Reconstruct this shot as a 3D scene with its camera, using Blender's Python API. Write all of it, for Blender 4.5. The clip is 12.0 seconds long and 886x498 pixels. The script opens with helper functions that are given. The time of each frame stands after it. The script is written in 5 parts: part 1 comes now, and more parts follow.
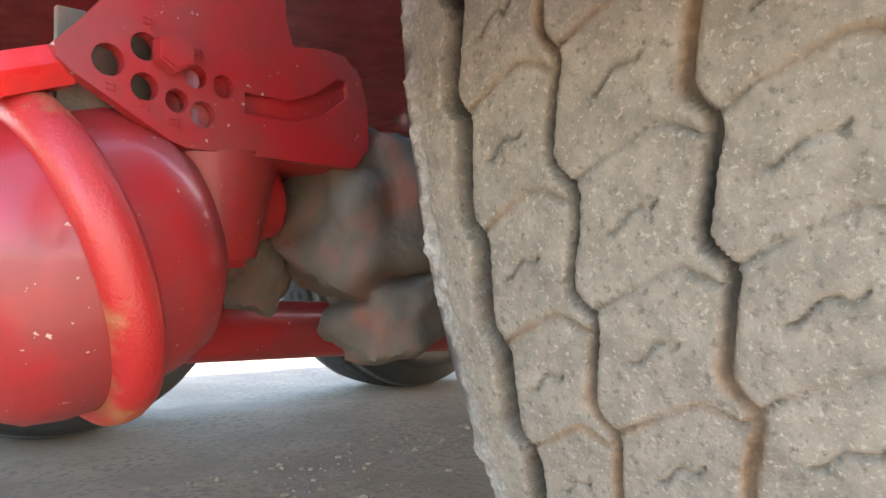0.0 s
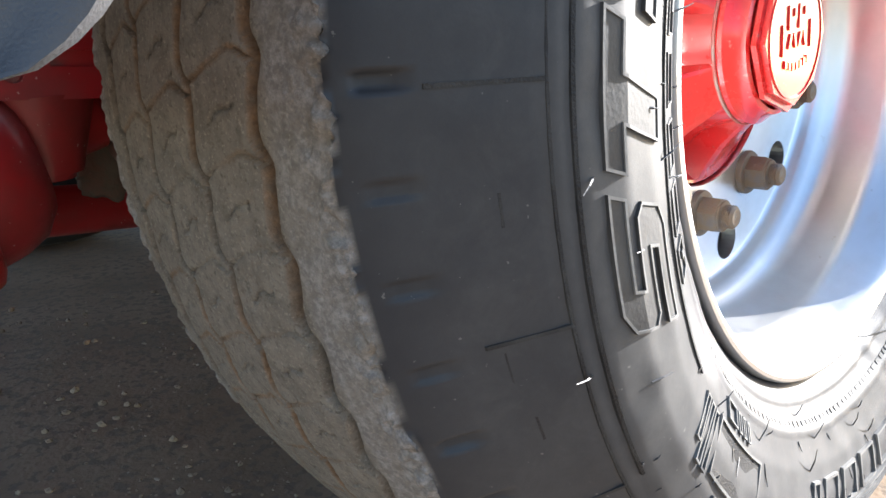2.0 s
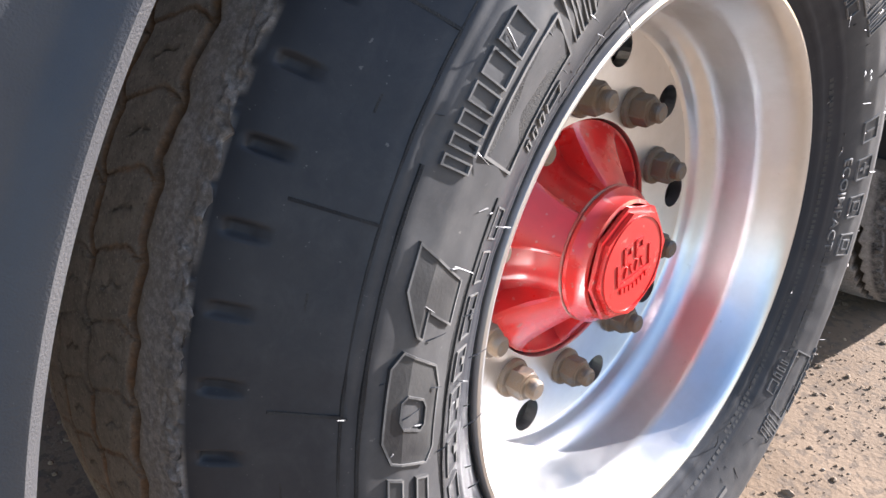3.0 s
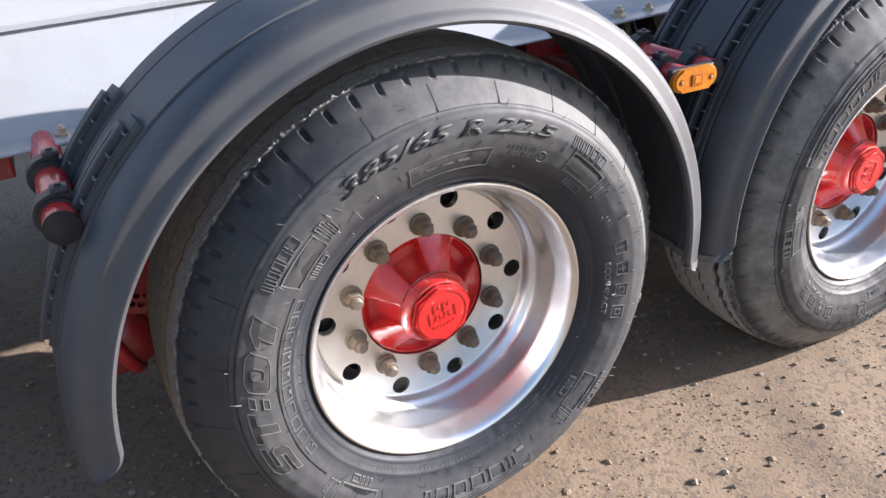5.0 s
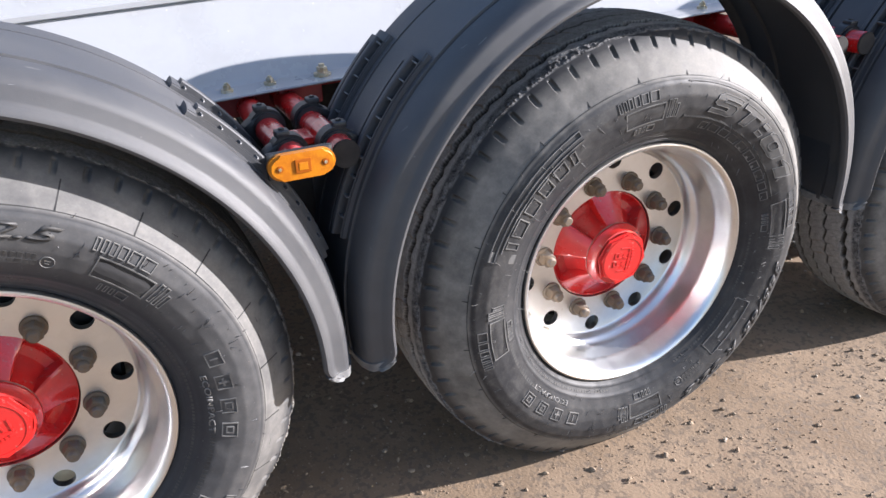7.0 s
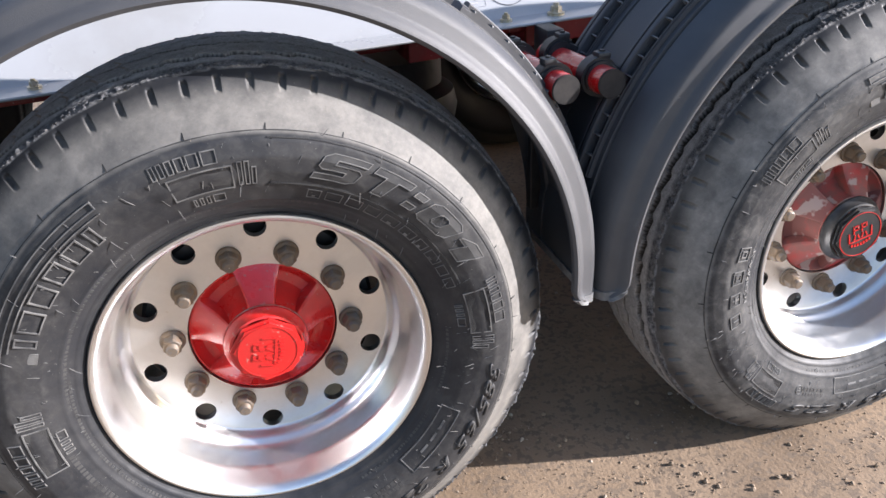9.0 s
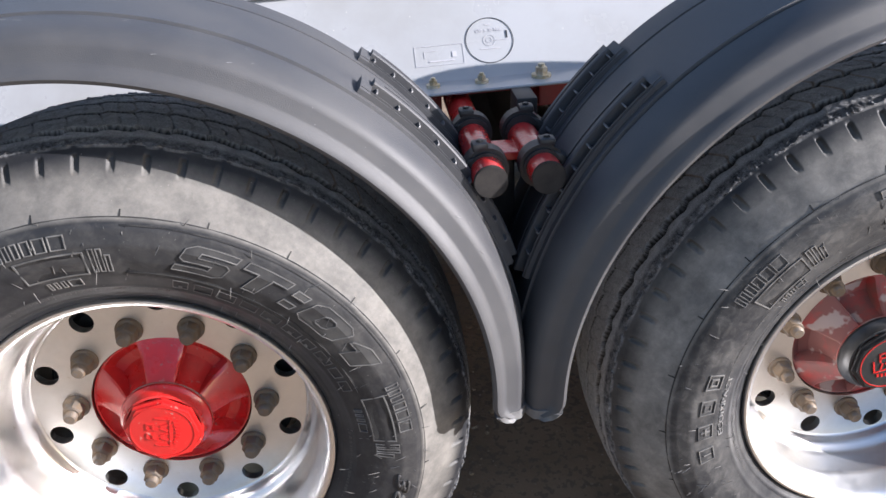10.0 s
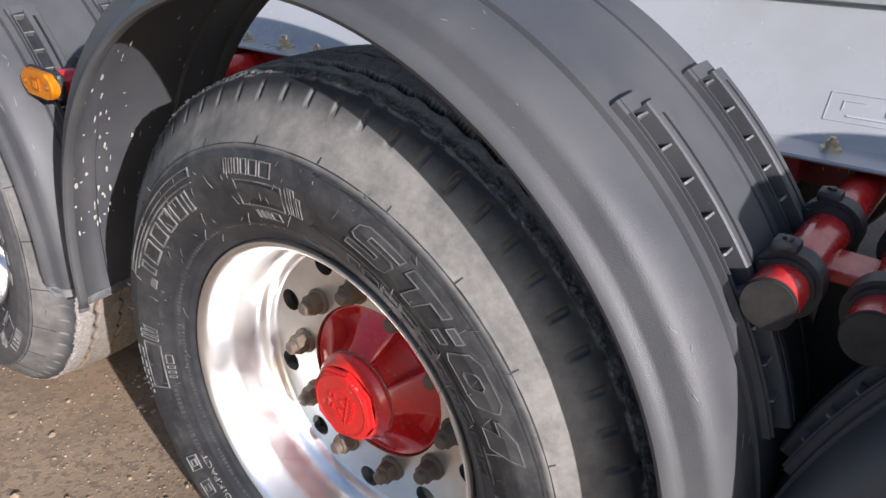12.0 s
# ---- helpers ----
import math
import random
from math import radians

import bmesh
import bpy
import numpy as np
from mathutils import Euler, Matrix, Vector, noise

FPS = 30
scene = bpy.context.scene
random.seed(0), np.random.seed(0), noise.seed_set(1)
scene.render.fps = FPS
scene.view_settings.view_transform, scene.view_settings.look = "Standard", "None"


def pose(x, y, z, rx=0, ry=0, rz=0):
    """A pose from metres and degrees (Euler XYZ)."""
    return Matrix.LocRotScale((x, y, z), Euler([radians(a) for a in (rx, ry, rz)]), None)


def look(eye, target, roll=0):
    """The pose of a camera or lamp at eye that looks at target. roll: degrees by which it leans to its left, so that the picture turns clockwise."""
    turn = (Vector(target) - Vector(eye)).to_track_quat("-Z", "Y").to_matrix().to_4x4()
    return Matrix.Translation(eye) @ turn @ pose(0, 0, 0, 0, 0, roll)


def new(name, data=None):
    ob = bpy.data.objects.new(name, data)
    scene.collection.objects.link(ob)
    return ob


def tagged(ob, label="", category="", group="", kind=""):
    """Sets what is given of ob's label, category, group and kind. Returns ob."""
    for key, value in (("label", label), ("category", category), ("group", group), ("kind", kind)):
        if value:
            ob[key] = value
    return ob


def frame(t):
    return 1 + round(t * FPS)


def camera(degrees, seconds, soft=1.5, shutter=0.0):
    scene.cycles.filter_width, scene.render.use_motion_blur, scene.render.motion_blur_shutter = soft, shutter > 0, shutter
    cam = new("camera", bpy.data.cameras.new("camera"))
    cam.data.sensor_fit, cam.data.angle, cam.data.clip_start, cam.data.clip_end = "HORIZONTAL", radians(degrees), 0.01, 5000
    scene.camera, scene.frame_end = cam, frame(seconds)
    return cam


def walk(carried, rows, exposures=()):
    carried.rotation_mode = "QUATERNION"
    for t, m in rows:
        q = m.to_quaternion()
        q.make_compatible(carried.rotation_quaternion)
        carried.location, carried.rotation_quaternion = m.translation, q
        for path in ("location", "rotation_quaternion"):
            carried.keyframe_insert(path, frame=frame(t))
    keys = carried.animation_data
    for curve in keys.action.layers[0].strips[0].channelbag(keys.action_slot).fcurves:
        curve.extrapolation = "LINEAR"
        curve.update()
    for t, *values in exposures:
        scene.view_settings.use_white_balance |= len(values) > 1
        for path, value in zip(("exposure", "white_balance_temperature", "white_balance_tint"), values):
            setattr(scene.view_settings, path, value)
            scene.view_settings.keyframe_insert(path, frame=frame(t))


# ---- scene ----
cam = camera(60.5, 12.0)
EXPOSURES = [(0.0, 4.38, 6300, 10), (0.6, 3.88, 6300, 10), (1.0, 3.82, 6200, 11), (1.5, 3.2, 6150, 12), (1.8, 2.66, 6100, 10), (2.2, 2.12, 6050, 12), (2.6, 1.78, 6050, 16), (3.3, 1.92, 6050, 16), (3.9, 1.92, 6050, 16), (5.4, 1.55, 6050, 16), (6.2, 1.55, 6050, 16), (7.2, 1.63, 6050, 16), (9.5, 1.5, 6050, 16), (10.5, 1.25, 6050, 16), (12.0, 0.95, 6100, 16)]
PATH = [
    (0, (-0.747, 0.066, 0.376), (0.674, 1.47, 0.475), -1.0),
    (0.5, (-0.737, 0.009, 0.382), (0.682, 1.419, 0.343), -0.8),
    (1, (-0.721, -0.056, 0.4), (0.685, 1.364, 0.318), -0.8),
    (1.5, (-0.72, -0.125, 0.425), (0.673, 1.3, 0.258), -0.9),
    (2, (-0.704, -0.199, 0.479), (0.641, 1.212, 0.035), -0.6),
    (2.5, (-0.68, -0.252, 0.642), (0.67, 1.136, 0.137), -0.6),
    (3, (-0.644, -0.296, 0.874), (0.602, 1.011, 0.015), -0.8),
    (3.5, (-0.698, -0.467, 1.098), (0.493, 0.832, 0.153), -0.9),
    (3.7, (-0.752, -0.566, 1.174), (0.424, 0.744, 0.225), -1.0),
    (5.3, (-0.463, -1.067, 1.351), (0.3, 0.52, 0.402), -2.2),
    (5.5, (-0.367, -1.045, 1.347), (0.388, 0.549, 0.403), -2.0),
    (6, (-0.168, -1.015, 1.362), (0.573, 0.591, 0.427), -1.7),
    (6.5, (0.052, -1.074, 1.355), (0.79, 0.537, 0.429), -1.7),
    (7, (0.295, -1.158, 1.365), (1.021, 0.458, 0.438), -1.8),
    (7.5, (0.577, -1.13, 1.353), (1.296, 0.488, 0.422), -1.8),
    (7.7, (0.692, -1.117, 1.369), (1.401, 0.506, 0.441), -2.0),
    (9.3, (1.463, -1.1, 1.314), (1.895, 0.61, 0.371), -2.2),
    (9.5, (1.554, -1.024, 1.329), (1.962, 0.692, 0.387), -1.9),
    (10, (1.735, -0.968, 1.383), (1.866, 0.794, 0.445), -2.7),
    (10.5, (1.93, -0.963, 1.39), (1.678, 0.794, 0.467), -2.0),
    (11, (2.005, -0.903, 1.355), (1.405, 0.783, 0.461), -0.8),
    (11.5, (1.981, -0.714, 1.321), (1.126, 0.861, 0.434), 2.5),
    (12, (2.017, -0.596, 1.288), (0.946, 0.832, 0.385), 2.4),
]
walk(cam, [(t, look(eye, target, roll)) for t, eye, target, roll in PATH], exposures=EXPOSURES)

from mathutils.geometry import tessellate_polygon

# ---- world, sun ----
SUN_EL, SUN_AZ = 20.0, 19.0          # degrees above the ground; degrees from the trailer's length towards the camera's side
sun_to = Vector((math.cos(radians(SUN_EL)) * math.cos(radians(SUN_AZ)), -math.cos(radians(SUN_EL)) * math.sin(radians(SUN_AZ)), math.sin(radians(SUN_EL))))
world = bpy.data.worlds.new("world")
scene.world = world
world.use_nodes = True
sky = world.node_tree.nodes.new("ShaderNodeTexSky")
sky.sky_type, sky.sun_disc = "NISHITA", False
sky.sun_elevation, sky.sun_rotation = radians(SUN_EL), math.atan2(sun_to.x, sun_to.y)
background = world.node_tree.nodes["Background"]
background.inputs["Strength"].default_value = 0.094
world.node_tree.links.new(sky.outputs["Color"], background.inputs["Color"])
sun = new("sun", bpy.data.lights.new("sun", "SUN"))
sun.data.energy, sun.data.angle, sun.data.color = 4.6, radians(0.55), (1.0, 0.955, 0.90)
sun.matrix_world = look(sun_to * 20, (0, 0, 0))


# ---- materials ----
def material(name, colour, rough=0.5, metal=0.0, second=None, scale=6.0, amount=0.5, grain=0.0, grain_scale=400.0, rough_second=None, detail=6.0, spots=None, spot_scale=30.0, spot_level=0.62, coat=0.0, spec=0.5, relief=0.002):
    """Two colours mixed by broad noise, fine grain in relief, optional spots of a third colour."""
    m = bpy.data.materials.new(name)
    m.use_nodes = True
    nodes, link = m.node_tree.nodes, m.node_tree.links.new
    bsdf = nodes["Principled BSDF"]
    bsdf.inputs["Base Color"].default_value = (*colour, 1)
    bsdf.inputs["Roughness"].default_value, bsdf.inputs["Metallic"].default_value = rough, metal
    bsdf.inputs["Coat Weight"].default_value, bsdf.inputs["Coat Roughness"].default_value = coat, 0.08
    bsdf.inputs["Specular IOR Level"].default_value = spec
    at = nodes.new("ShaderNodeTexCoord").outputs["Object"]
    last = None
    if second:
        broad = nodes.new("ShaderNodeTexNoise")
        broad.inputs["Scale"].default_value, broad.inputs["Detail"].default_value, broad.inputs["Roughness"].default_value = scale, detail, 0.62
        link(at, broad.inputs["Vector"])
        ramp = nodes.new("ShaderNodeMapRange")
        ramp.inputs["From Min"].default_value, ramp.inputs["From Max"].default_value = 0.62 - 0.35 * amount, 0.78 - 0.3 * amount
        link(broad.outputs["Fac"], ramp.inputs["Value"])
        mix = nodes.new("ShaderNodeMix")
        mix.data_type = "RGBA"
        mix.inputs["A"].default_value, mix.inputs["B"].default_value = (*colour, 1), (*second, 1)
        link(ramp.outputs["Result"], mix.inputs["Factor"])
        last = mix.outputs["Result"]
        link(last, bsdf.inputs["Base Color"])
        if rough_second is not None:
            rr = nodes.new("ShaderNodeMapRange")
            rr.inputs["To Min"].default_value, rr.inputs["To Max"].default_value = rough, rough_second
            link(ramp.outputs["Result"], rr.inputs["Value"])
            link(rr.outputs["Result"], bsdf.inputs["Roughness"])
    if spots:
        fleck = nodes.new("ShaderNodeTexNoise")
        fleck.inputs["Scale"].default_value, fleck.inputs["Detail"].default_value = spot_scale, 3
        link(at, fleck.inputs["Vector"])
        sr = nodes.new("ShaderNodeMapRange")
        sr.inputs["From Min"].default_value, sr.inputs["From Max"].default_value = spot_level, spot_level + 0.04
        link(fleck.outputs["Fac"], sr.inputs["Value"])
        sm = nodes.new("ShaderNodeMix")
        sm.data_type = "RGBA"
        sm.inputs["A"].default_value, sm.inputs["B"].default_value = (*colour, 1), (*spots, 1)
        if last:
            link(last, sm.inputs["A"])
        link(sr.outputs["Result"], sm.inputs["Factor"])
        link(sm.outputs["Result"], bsdf.inputs["Base Color"])
    if grain:
        fine = nodes.new("ShaderNodeTexNoise")
        fine.inputs["Scale"].default_value, fine.inputs["Detail"].default_value = grain_scale, 4
        link(at, fine.inputs["Vector"])
        bump = nodes.new("ShaderNodeBump")
        bump.inputs["Strength"].default_value, bump.inputs["Distance"].default_value = grain, relief
        link(fine.outputs["Fac"], bump.inputs["Height"])
        link(bump.outputs["Normal"], bsdf.inputs["Normal"])
    return m


def tyre_material(name, black, dust, tread, mud, dust_level, half=False, haze=0.03, flake=((0.21, 0.195, 0.182), (0.38, 0.350, 0.325))):
    """Rubber: dusty tread with mud in its grooves (attribute "mud", laid in the grooves) and their shade painted near
    black (attribute "groove"), sidewall with a dusty band.
    """
    m = bpy.data.materials.new(name)
    m.use_nodes = True
    nodes, link = m.node_tree.nodes, m.node_tree.links.new
    bsdf = nodes["Principled BSDF"]
    bsdf.inputs["Specular IOR Level"].default_value = 0.32
    at = nodes.new("ShaderNodeTexCoord").outputs["Object"]

    def noise_node(scale, detail=5, rough=0.6):
        n = nodes.new("ShaderNodeTexNoise")
        n.inputs["Scale"].default_value, n.inputs["Detail"].default_value, n.inputs["Roughness"].default_value = scale, detail, rough
        link(at, n.inputs["Vector"])
        return n.outputs["Fac"]

    def ranged(value, a, b, c=0.0, d=1.0):
        n = nodes.new("ShaderNodeMapRange")
        for key, v in (("From Min", a), ("From Max", b), ("To Min", c), ("To Max", d)):
            n.inputs[key].default_value = v
        link(value, n.inputs["Value"])
        return n.outputs["Result"]

    def mixed(fac, a, b):
        n = nodes.new("ShaderNodeMix")
        n.data_type = "RGBA"
        link(fac, n.inputs["Factor"])
        for key, v in (("A", a), ("B", b)):
            if isinstance(v, tuple):
                n.inputs[key].default_value = (*v, 1)
            else:
                link(v, n.inputs[key])
        return n.outputs["Result"]

    def maths(op, a, b):
        n = nodes.new("ShaderNodeMath")
        n.operation = op
        for i, v in enumerate((a, b)):
            if isinstance(v, float):
                n.inputs[i].default_value = v
            else:
                link(v, n.inputs[i])
        return n.outputs[0]

    flat = nodes.new("ShaderNodeVectorMath")
    flat.operation = "MULTIPLY"
    flat.inputs[1].default_value = (1, 0, 1)
    link(at, flat.inputs[0])
    size = nodes.new("ShaderNodeVectorMath")
    size.operation = "LENGTH"
    link(flat.outputs["Vector"], size.inputs[0])
    radius = size.outputs["Value"]
    # sidewall: black by the rim, grey film over the inscriptions, thick dust in the outer band
    split = nodes.new("ShaderNodeSeparateXYZ")
    link(at, split.inputs[0])
    clouds = ranged(noise_node(7, 7, 0.65), 0.36, 0.66)
    band = maths("MULTIPLY", ranged(radius, 0.441, 0.449), ranged(radius, 0.519, 0.492))
    # half: the pale outer band grows weaker towards -x
    if half:
        band = maths("MULTIPLY", band, ranged(split.outputs["X"], -0.24, 0.02, 0.13, 1.0))
    band = maths("MULTIPLY", band, ranged(noise_node(11, 8, 0.7), 0.36, 0.60, 0.62, 1.0))
    film = maths("MULTIPLY", ranged(radius, 0.338, 0.366), ranged(radius, 0.455, 0.435))
    scuffs = ranged(noise_node(38, 6, 0.7), 0.40, 0.72)
    streaks = ranged(noise_node(14, 9, 0.75), 0.40, 0.68)
    # smears drawn out from the rim towards the shoulder
    turn = maths("ARCTAN2", split.outputs["X"], split.outputs["Z"])
    polar = nodes.new("ShaderNodeCombineXYZ")
    link(maths("MULTIPLY", turn, 15.0), polar.inputs["X"])
    link(maths("MULTIPLY", radius, 46.0), polar.inputs["Y"])
    smear = nodes.new("ShaderNodeTexNoise")
    smear.inputs["Scale"].default_value, smear.inputs["Detail"].default_value, smear.inputs["Roughness"].default_value, smear.inputs["Distortion"].default_value = 1.0, 8, 0.72, 0.8
    link(polar.outputs["Vector"], smear.inputs["Vector"])
    smears = maths("MULTIPLY", ranged(smear.outputs["Fac"], 0.46, 0.68), maths("MULTIPLY", ranged(radius, 0.335, 0.36), ranged(radius, 0.505, 0.485)))
    clouds = maths("ADD", clouds, maths("MULTIPLY", smears, 1.0))
    dusty = maths("MULTIPLY", maths("ADD", maths("ADD", maths("MULTIPLY", clouds, haze), maths("MULTIPLY", film, 0.20 if half else 0.03)), maths("MULTIPLY", band, 0.60)), maths("ADD", maths("MULTIPLY", maths("ADD", scuffs, streaks), 0.25), 0.60))
    side = mixed(maths("MULTIPLY", dusty, dust_level), black, dust)
    side = mixed(maths("MULTIPLY", ranged(noise_node(260, 2, 0.5), 0.735, 0.76), 0.3), side, dust)
    # tread: worn grey-brown rubber with pale grit, mud in the grooves
    worn = mixed(ranged(noise_node(60, 8, 0.75), 0.38, 0.66), tuple(c * 0.75 for c in tread), tuple(c * 1.2 for c in tread))
    worn = mixed(ranged(noise_node(420, 4, 0.65), 0.57, 0.66), worn, tuple(min(1, c * 1.42) for c in tread))
    worn = mixed(ranged(noise_node(260, 4, 0.65), 0.44, 0.32), worn, tuple(c * 0.58 for c in tread))
    mud_at = nodes.new("ShaderNodeAttribute")
    mud_at.attribute_name = "mud"
    muddy = mixed(ranged(noise_node(150, 5, 0.7), 0.35, 0.65), tuple(c * 0.6 for c in mud), tuple(c * 1.3 for c in mud))
    worn = mixed(maths("MULTIPLY", mud_at.outputs["Fac"], ranged(noise_node(55, 5, 0.7), 0.3, 0.6, 0.45, 1.0)), worn, muddy)
    # grooves coloured near black, the recess's shade painted in
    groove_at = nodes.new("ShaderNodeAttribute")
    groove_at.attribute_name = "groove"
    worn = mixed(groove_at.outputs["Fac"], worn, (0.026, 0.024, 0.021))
    fray_at = nodes.new("ShaderNodeAttribute")
    fray_at.attribute_name = "fray"
    flakes = mixed(ranged(noise_node(210, 6, 0.75), 0.42, 0.60), *flake)
    worn = mixed(maths("MULTIPLY", fray_at.outputs["Fac"], ranged(noise_node(48, 6, 0.7), 0.30, 0.55, 0.25, 1.0)), worn, flakes)
    tread_at = nodes.new("ShaderNodeAttribute")
    tread_at.attribute_name = "tread"
    link(mixed(tread_at.outputs["Fac"], side, worn), bsdf.inputs["Base Color"])
    rough = maths("ADD", maths("MULTIPLY", tread_at.outputs["Fac"], 0.35), maths("ADD", 0.50, maths("MULTIPLY", dusty, 0.35)))
    link(rough, bsdf.inputs["Roughness"])
    bump = nodes.new("ShaderNodeBump")
    bump.inputs["Strength"].default_value, bump.inputs["Distance"].default_value = 0.5, 0.0020
    link(maths("ADD", noise_node(650, 5, 0.7), maths("MULTIPLY", noise_node(110, 8, 0.7), 1.4)), bump.inputs["Height"])
    weak = nodes.new("ShaderNodeMapRange")
    weak.inputs["To Min"].default_value, weak.inputs["To Max"].default_value = 0.07, 0.95
    link(tread_at.outputs["Fac"], weak.inputs["Value"])
    link(weak.outputs["Result"], bump.inputs["Strength"])
    link(bump.outputs["Normal"], bsdf.inputs["Normal"])
    return m


MUD = (0.26, 0.150, 0.076)
TREAD = (0.240, 0.210, 0.172)
RUBBER = tyre_material("dusty tyre rubber", (0.013, 0.0145, 0.018), (0.34, 0.320, 0.285), (0.32, 0.315, 0.310), MUD, 1.0, haze=0.09, flake=((0.022, 0.023, 0.026), (0.12, 0.12, 0.125)))
RUBBER_GREY = tyre_material("pale dusty tyre rubber", (0.014, 0.016, 0.020), (0.34, 0.325, 0.295), (0.32, 0.315, 0.310), MUD, 1.0, haze=0.19, flake=((0.022, 0.023, 0.026), (0.12, 0.12, 0.125)))
RUBBER_CLEAN = tyre_material("dark tyre rubber", (0.019, 0.0215, 0.027), (0.30, 0.285, 0.260), TREAD, MUD, 0.9, True, haze=0.05)
# far tyres: tread, mud and dust darkened, their shade put into the colour
RUBBER_SHADED = tyre_material("tyre rubber darkened for shade", (0.012, 0.012, 0.013), (0.20, 0.190, 0.175), (0.040, 0.039, 0.038), (0.10, 0.07, 0.045), 0.4)
MODEL = material("dusty raised rubber lettering", (0.024, 0.024, 0.025), 0.55, second=(0.058, 0.057, 0.054), scale=16, amount=0.7, rough_second=0.72, grain=0.1)
INK = material("dark raised rubber lettering", (0.018, 0.018, 0.019), 0.5, second=(0.045, 0.044, 0.042), scale=24, amount=0.7, rough_second=0.72, grain=0.1)
FIELD = material("finely ribbed black rubber", (0.016, 0.016, 0.017), 0.55, second=(0.045, 0.044, 0.042), scale=16, amount=0.55, rough_second=0.75, grain=0.5, grain_scale=700, spec=0.28)
LETTER = material("raised rubber lettering", (0.060, 0.060, 0.060), 0.55, second=(0.150, 0.146, 0.138), scale=24, amount=0.75, rough_second=0.72, grain=0.1)
ALU = material("polished aluminium", (0.80, 0.795, 0.785), 0.29, 1.0, second=(0.72, 0.71, 0.69), scale=9, amount=0.6, rough_second=0.41, grain=0.02, grain_scale=160, spots=(0.70, 0.68, 0.65), spot_scale=75, spot_level=0.71)
STEEL = material("weathered wheel nut steel", (0.135, 0.120, 0.105), 0.5, 0.55, second=(0.20, 0.145, 0.095), scale=70, amount=0.7, rough_second=0.8, grain=0.3, grain_scale=500)
RED = material("glossy red paint", (0.58, 0.016, 0.014), 0.22, second=(0.46, 0.016, 0.014), scale=14, amount=0.6, rough_second=0.40, grain=0.06, grain_scale=60, coat=0.6, spots=(0.42, 0.12, 0.10), spot_scale=85, spot_level=0.66)
RED_OLD = material("dusty red chassis paint", (0.31, 0.015, 0.016), 0.34, second=(0.22, 0.024, 0.022), scale=12, amount=0.6, rough_second=0.55, spots=(0.45, 0.30, 0.25), spot_scale=160, spot_level=0.70, coat=0.2)
RED_DULL = material("worn dull red hub paint", (0.42, 0.028, 0.024), 0.34, second=(0.20, 0.07, 0.058), scale=14, amount=0.8, rough_second=0.6, spots=(0.36, 0.27, 0.24), spot_scale=22, spot_level=0.57)
GRIME = material("dusty worn red edge", (0.34, 0.07, 0.055), 0.6, second=(0.28, 0.22, 0.19), scale=28, amount=0.5, grain=0.3)
RUST = material("rusty clamp edge", (0.36, 0.018, 0.016), 0.4, second=(0.28, 0.14, 0.05), scale=14, amount=0.26, rough_second=0.8, grain=0.3)
PLASTIC = material("grey-black mudguard plastic", (0.050, 0.051, 0.055), 0.49, second=(0.066, 0.066, 0.068), scale=5, amount=0.6, rough_second=0.58, spec=0.5, grain=0.28, grain_scale=850, spots=(0.15, 0.148, 0.145), spot_scale=150, spot_level=0.745)
BLACK = material("black moulded plastic", (0.016, 0.017, 0.019), 0.42, second=(0.03, 0.03, 0.03), scale=20, amount=0.5, grain=0.1, grain_scale=700)
# near black, stands in for the shade inside the rail slots
SLOT_SHADE = material("dark slot", (0.004, 0.004, 0.004), 0.9)
CAP = material("dark rubber tube plug", (0.014, 0.012, 0.011), 0.85, second=(0.028, 0.024, 0.021), scale=40, amount=0.6, grain=0.08)
WHITE = material("white painted steel skirt", (0.37, 0.375, 0.38), 0.24, second=(0.325, 0.325, 0.32), scale=3, amount=0.5, rough_second=0.34, spots=(0.55, 0.52, 0.48), spot_scale=90, spot_level=0.74, coat=0.3)
ZINC = material("zinc plated bolt", (0.62, 0.58, 0.48), 0.38, 0.8, second=(0.50, 0.42, 0.26), scale=90, amount=0.6)
PRINT = material("printed decal black", (0.03, 0.03, 0.032), 0.4)
PRINT_GREY = material("faded decal grey", (0.45, 0.44, 0.46), 0.4)
AMBER = material("amber lamp lens", (0.48, 0.165, 0.002), 0.42, second=(0.40, 0.120, 0.002), scale=50, amount=0.5, grain=0.25, grain_scale=260, coat=0.12, spec=0.3)
DIRT = material("caked road dirt on red casting", (0.17, 0.070, 0.048), 0.8, second=(0.095, 0.076, 0.056), scale=24, amount=0.8, grain=0.7, grain_scale=160)
AMBER_DARK = material("amber lens insert", (0.30, 0.075, 0.002), 0.4, spec=0.3)


# ---- building helpers ----
def part(name, bm, mat, parent=None, label="", smooth=False, sharp=35.0):
    """Links a bmesh, or a ready mesh, as one object, under a parent where one is given."""
    if isinstance(bm, bmesh.types.BMesh):
        me = bpy.data.meshes.new(name)
        bmesh.ops.recalc_face_normals(bm, faces=bm.faces)
        bm.to_mesh(me)
        bm.free()
    else:
        me = bm
    if not me.materials:
        me.materials.append(mat)
    if smooth:
        me.shade_smooth()
        me.set_sharp_from_angle(angle=radians(sharp))
    ob = new(name, me)
    if parent:
        ob.parent = parent
    if label:
        ob["label"] = label
    return ob


def empty(name, m, label, category, group=""):
    ob = new(name)
    ob.matrix_world = m
    ob.empty_display_size = 0.1
    return tagged(ob, label, category, group)


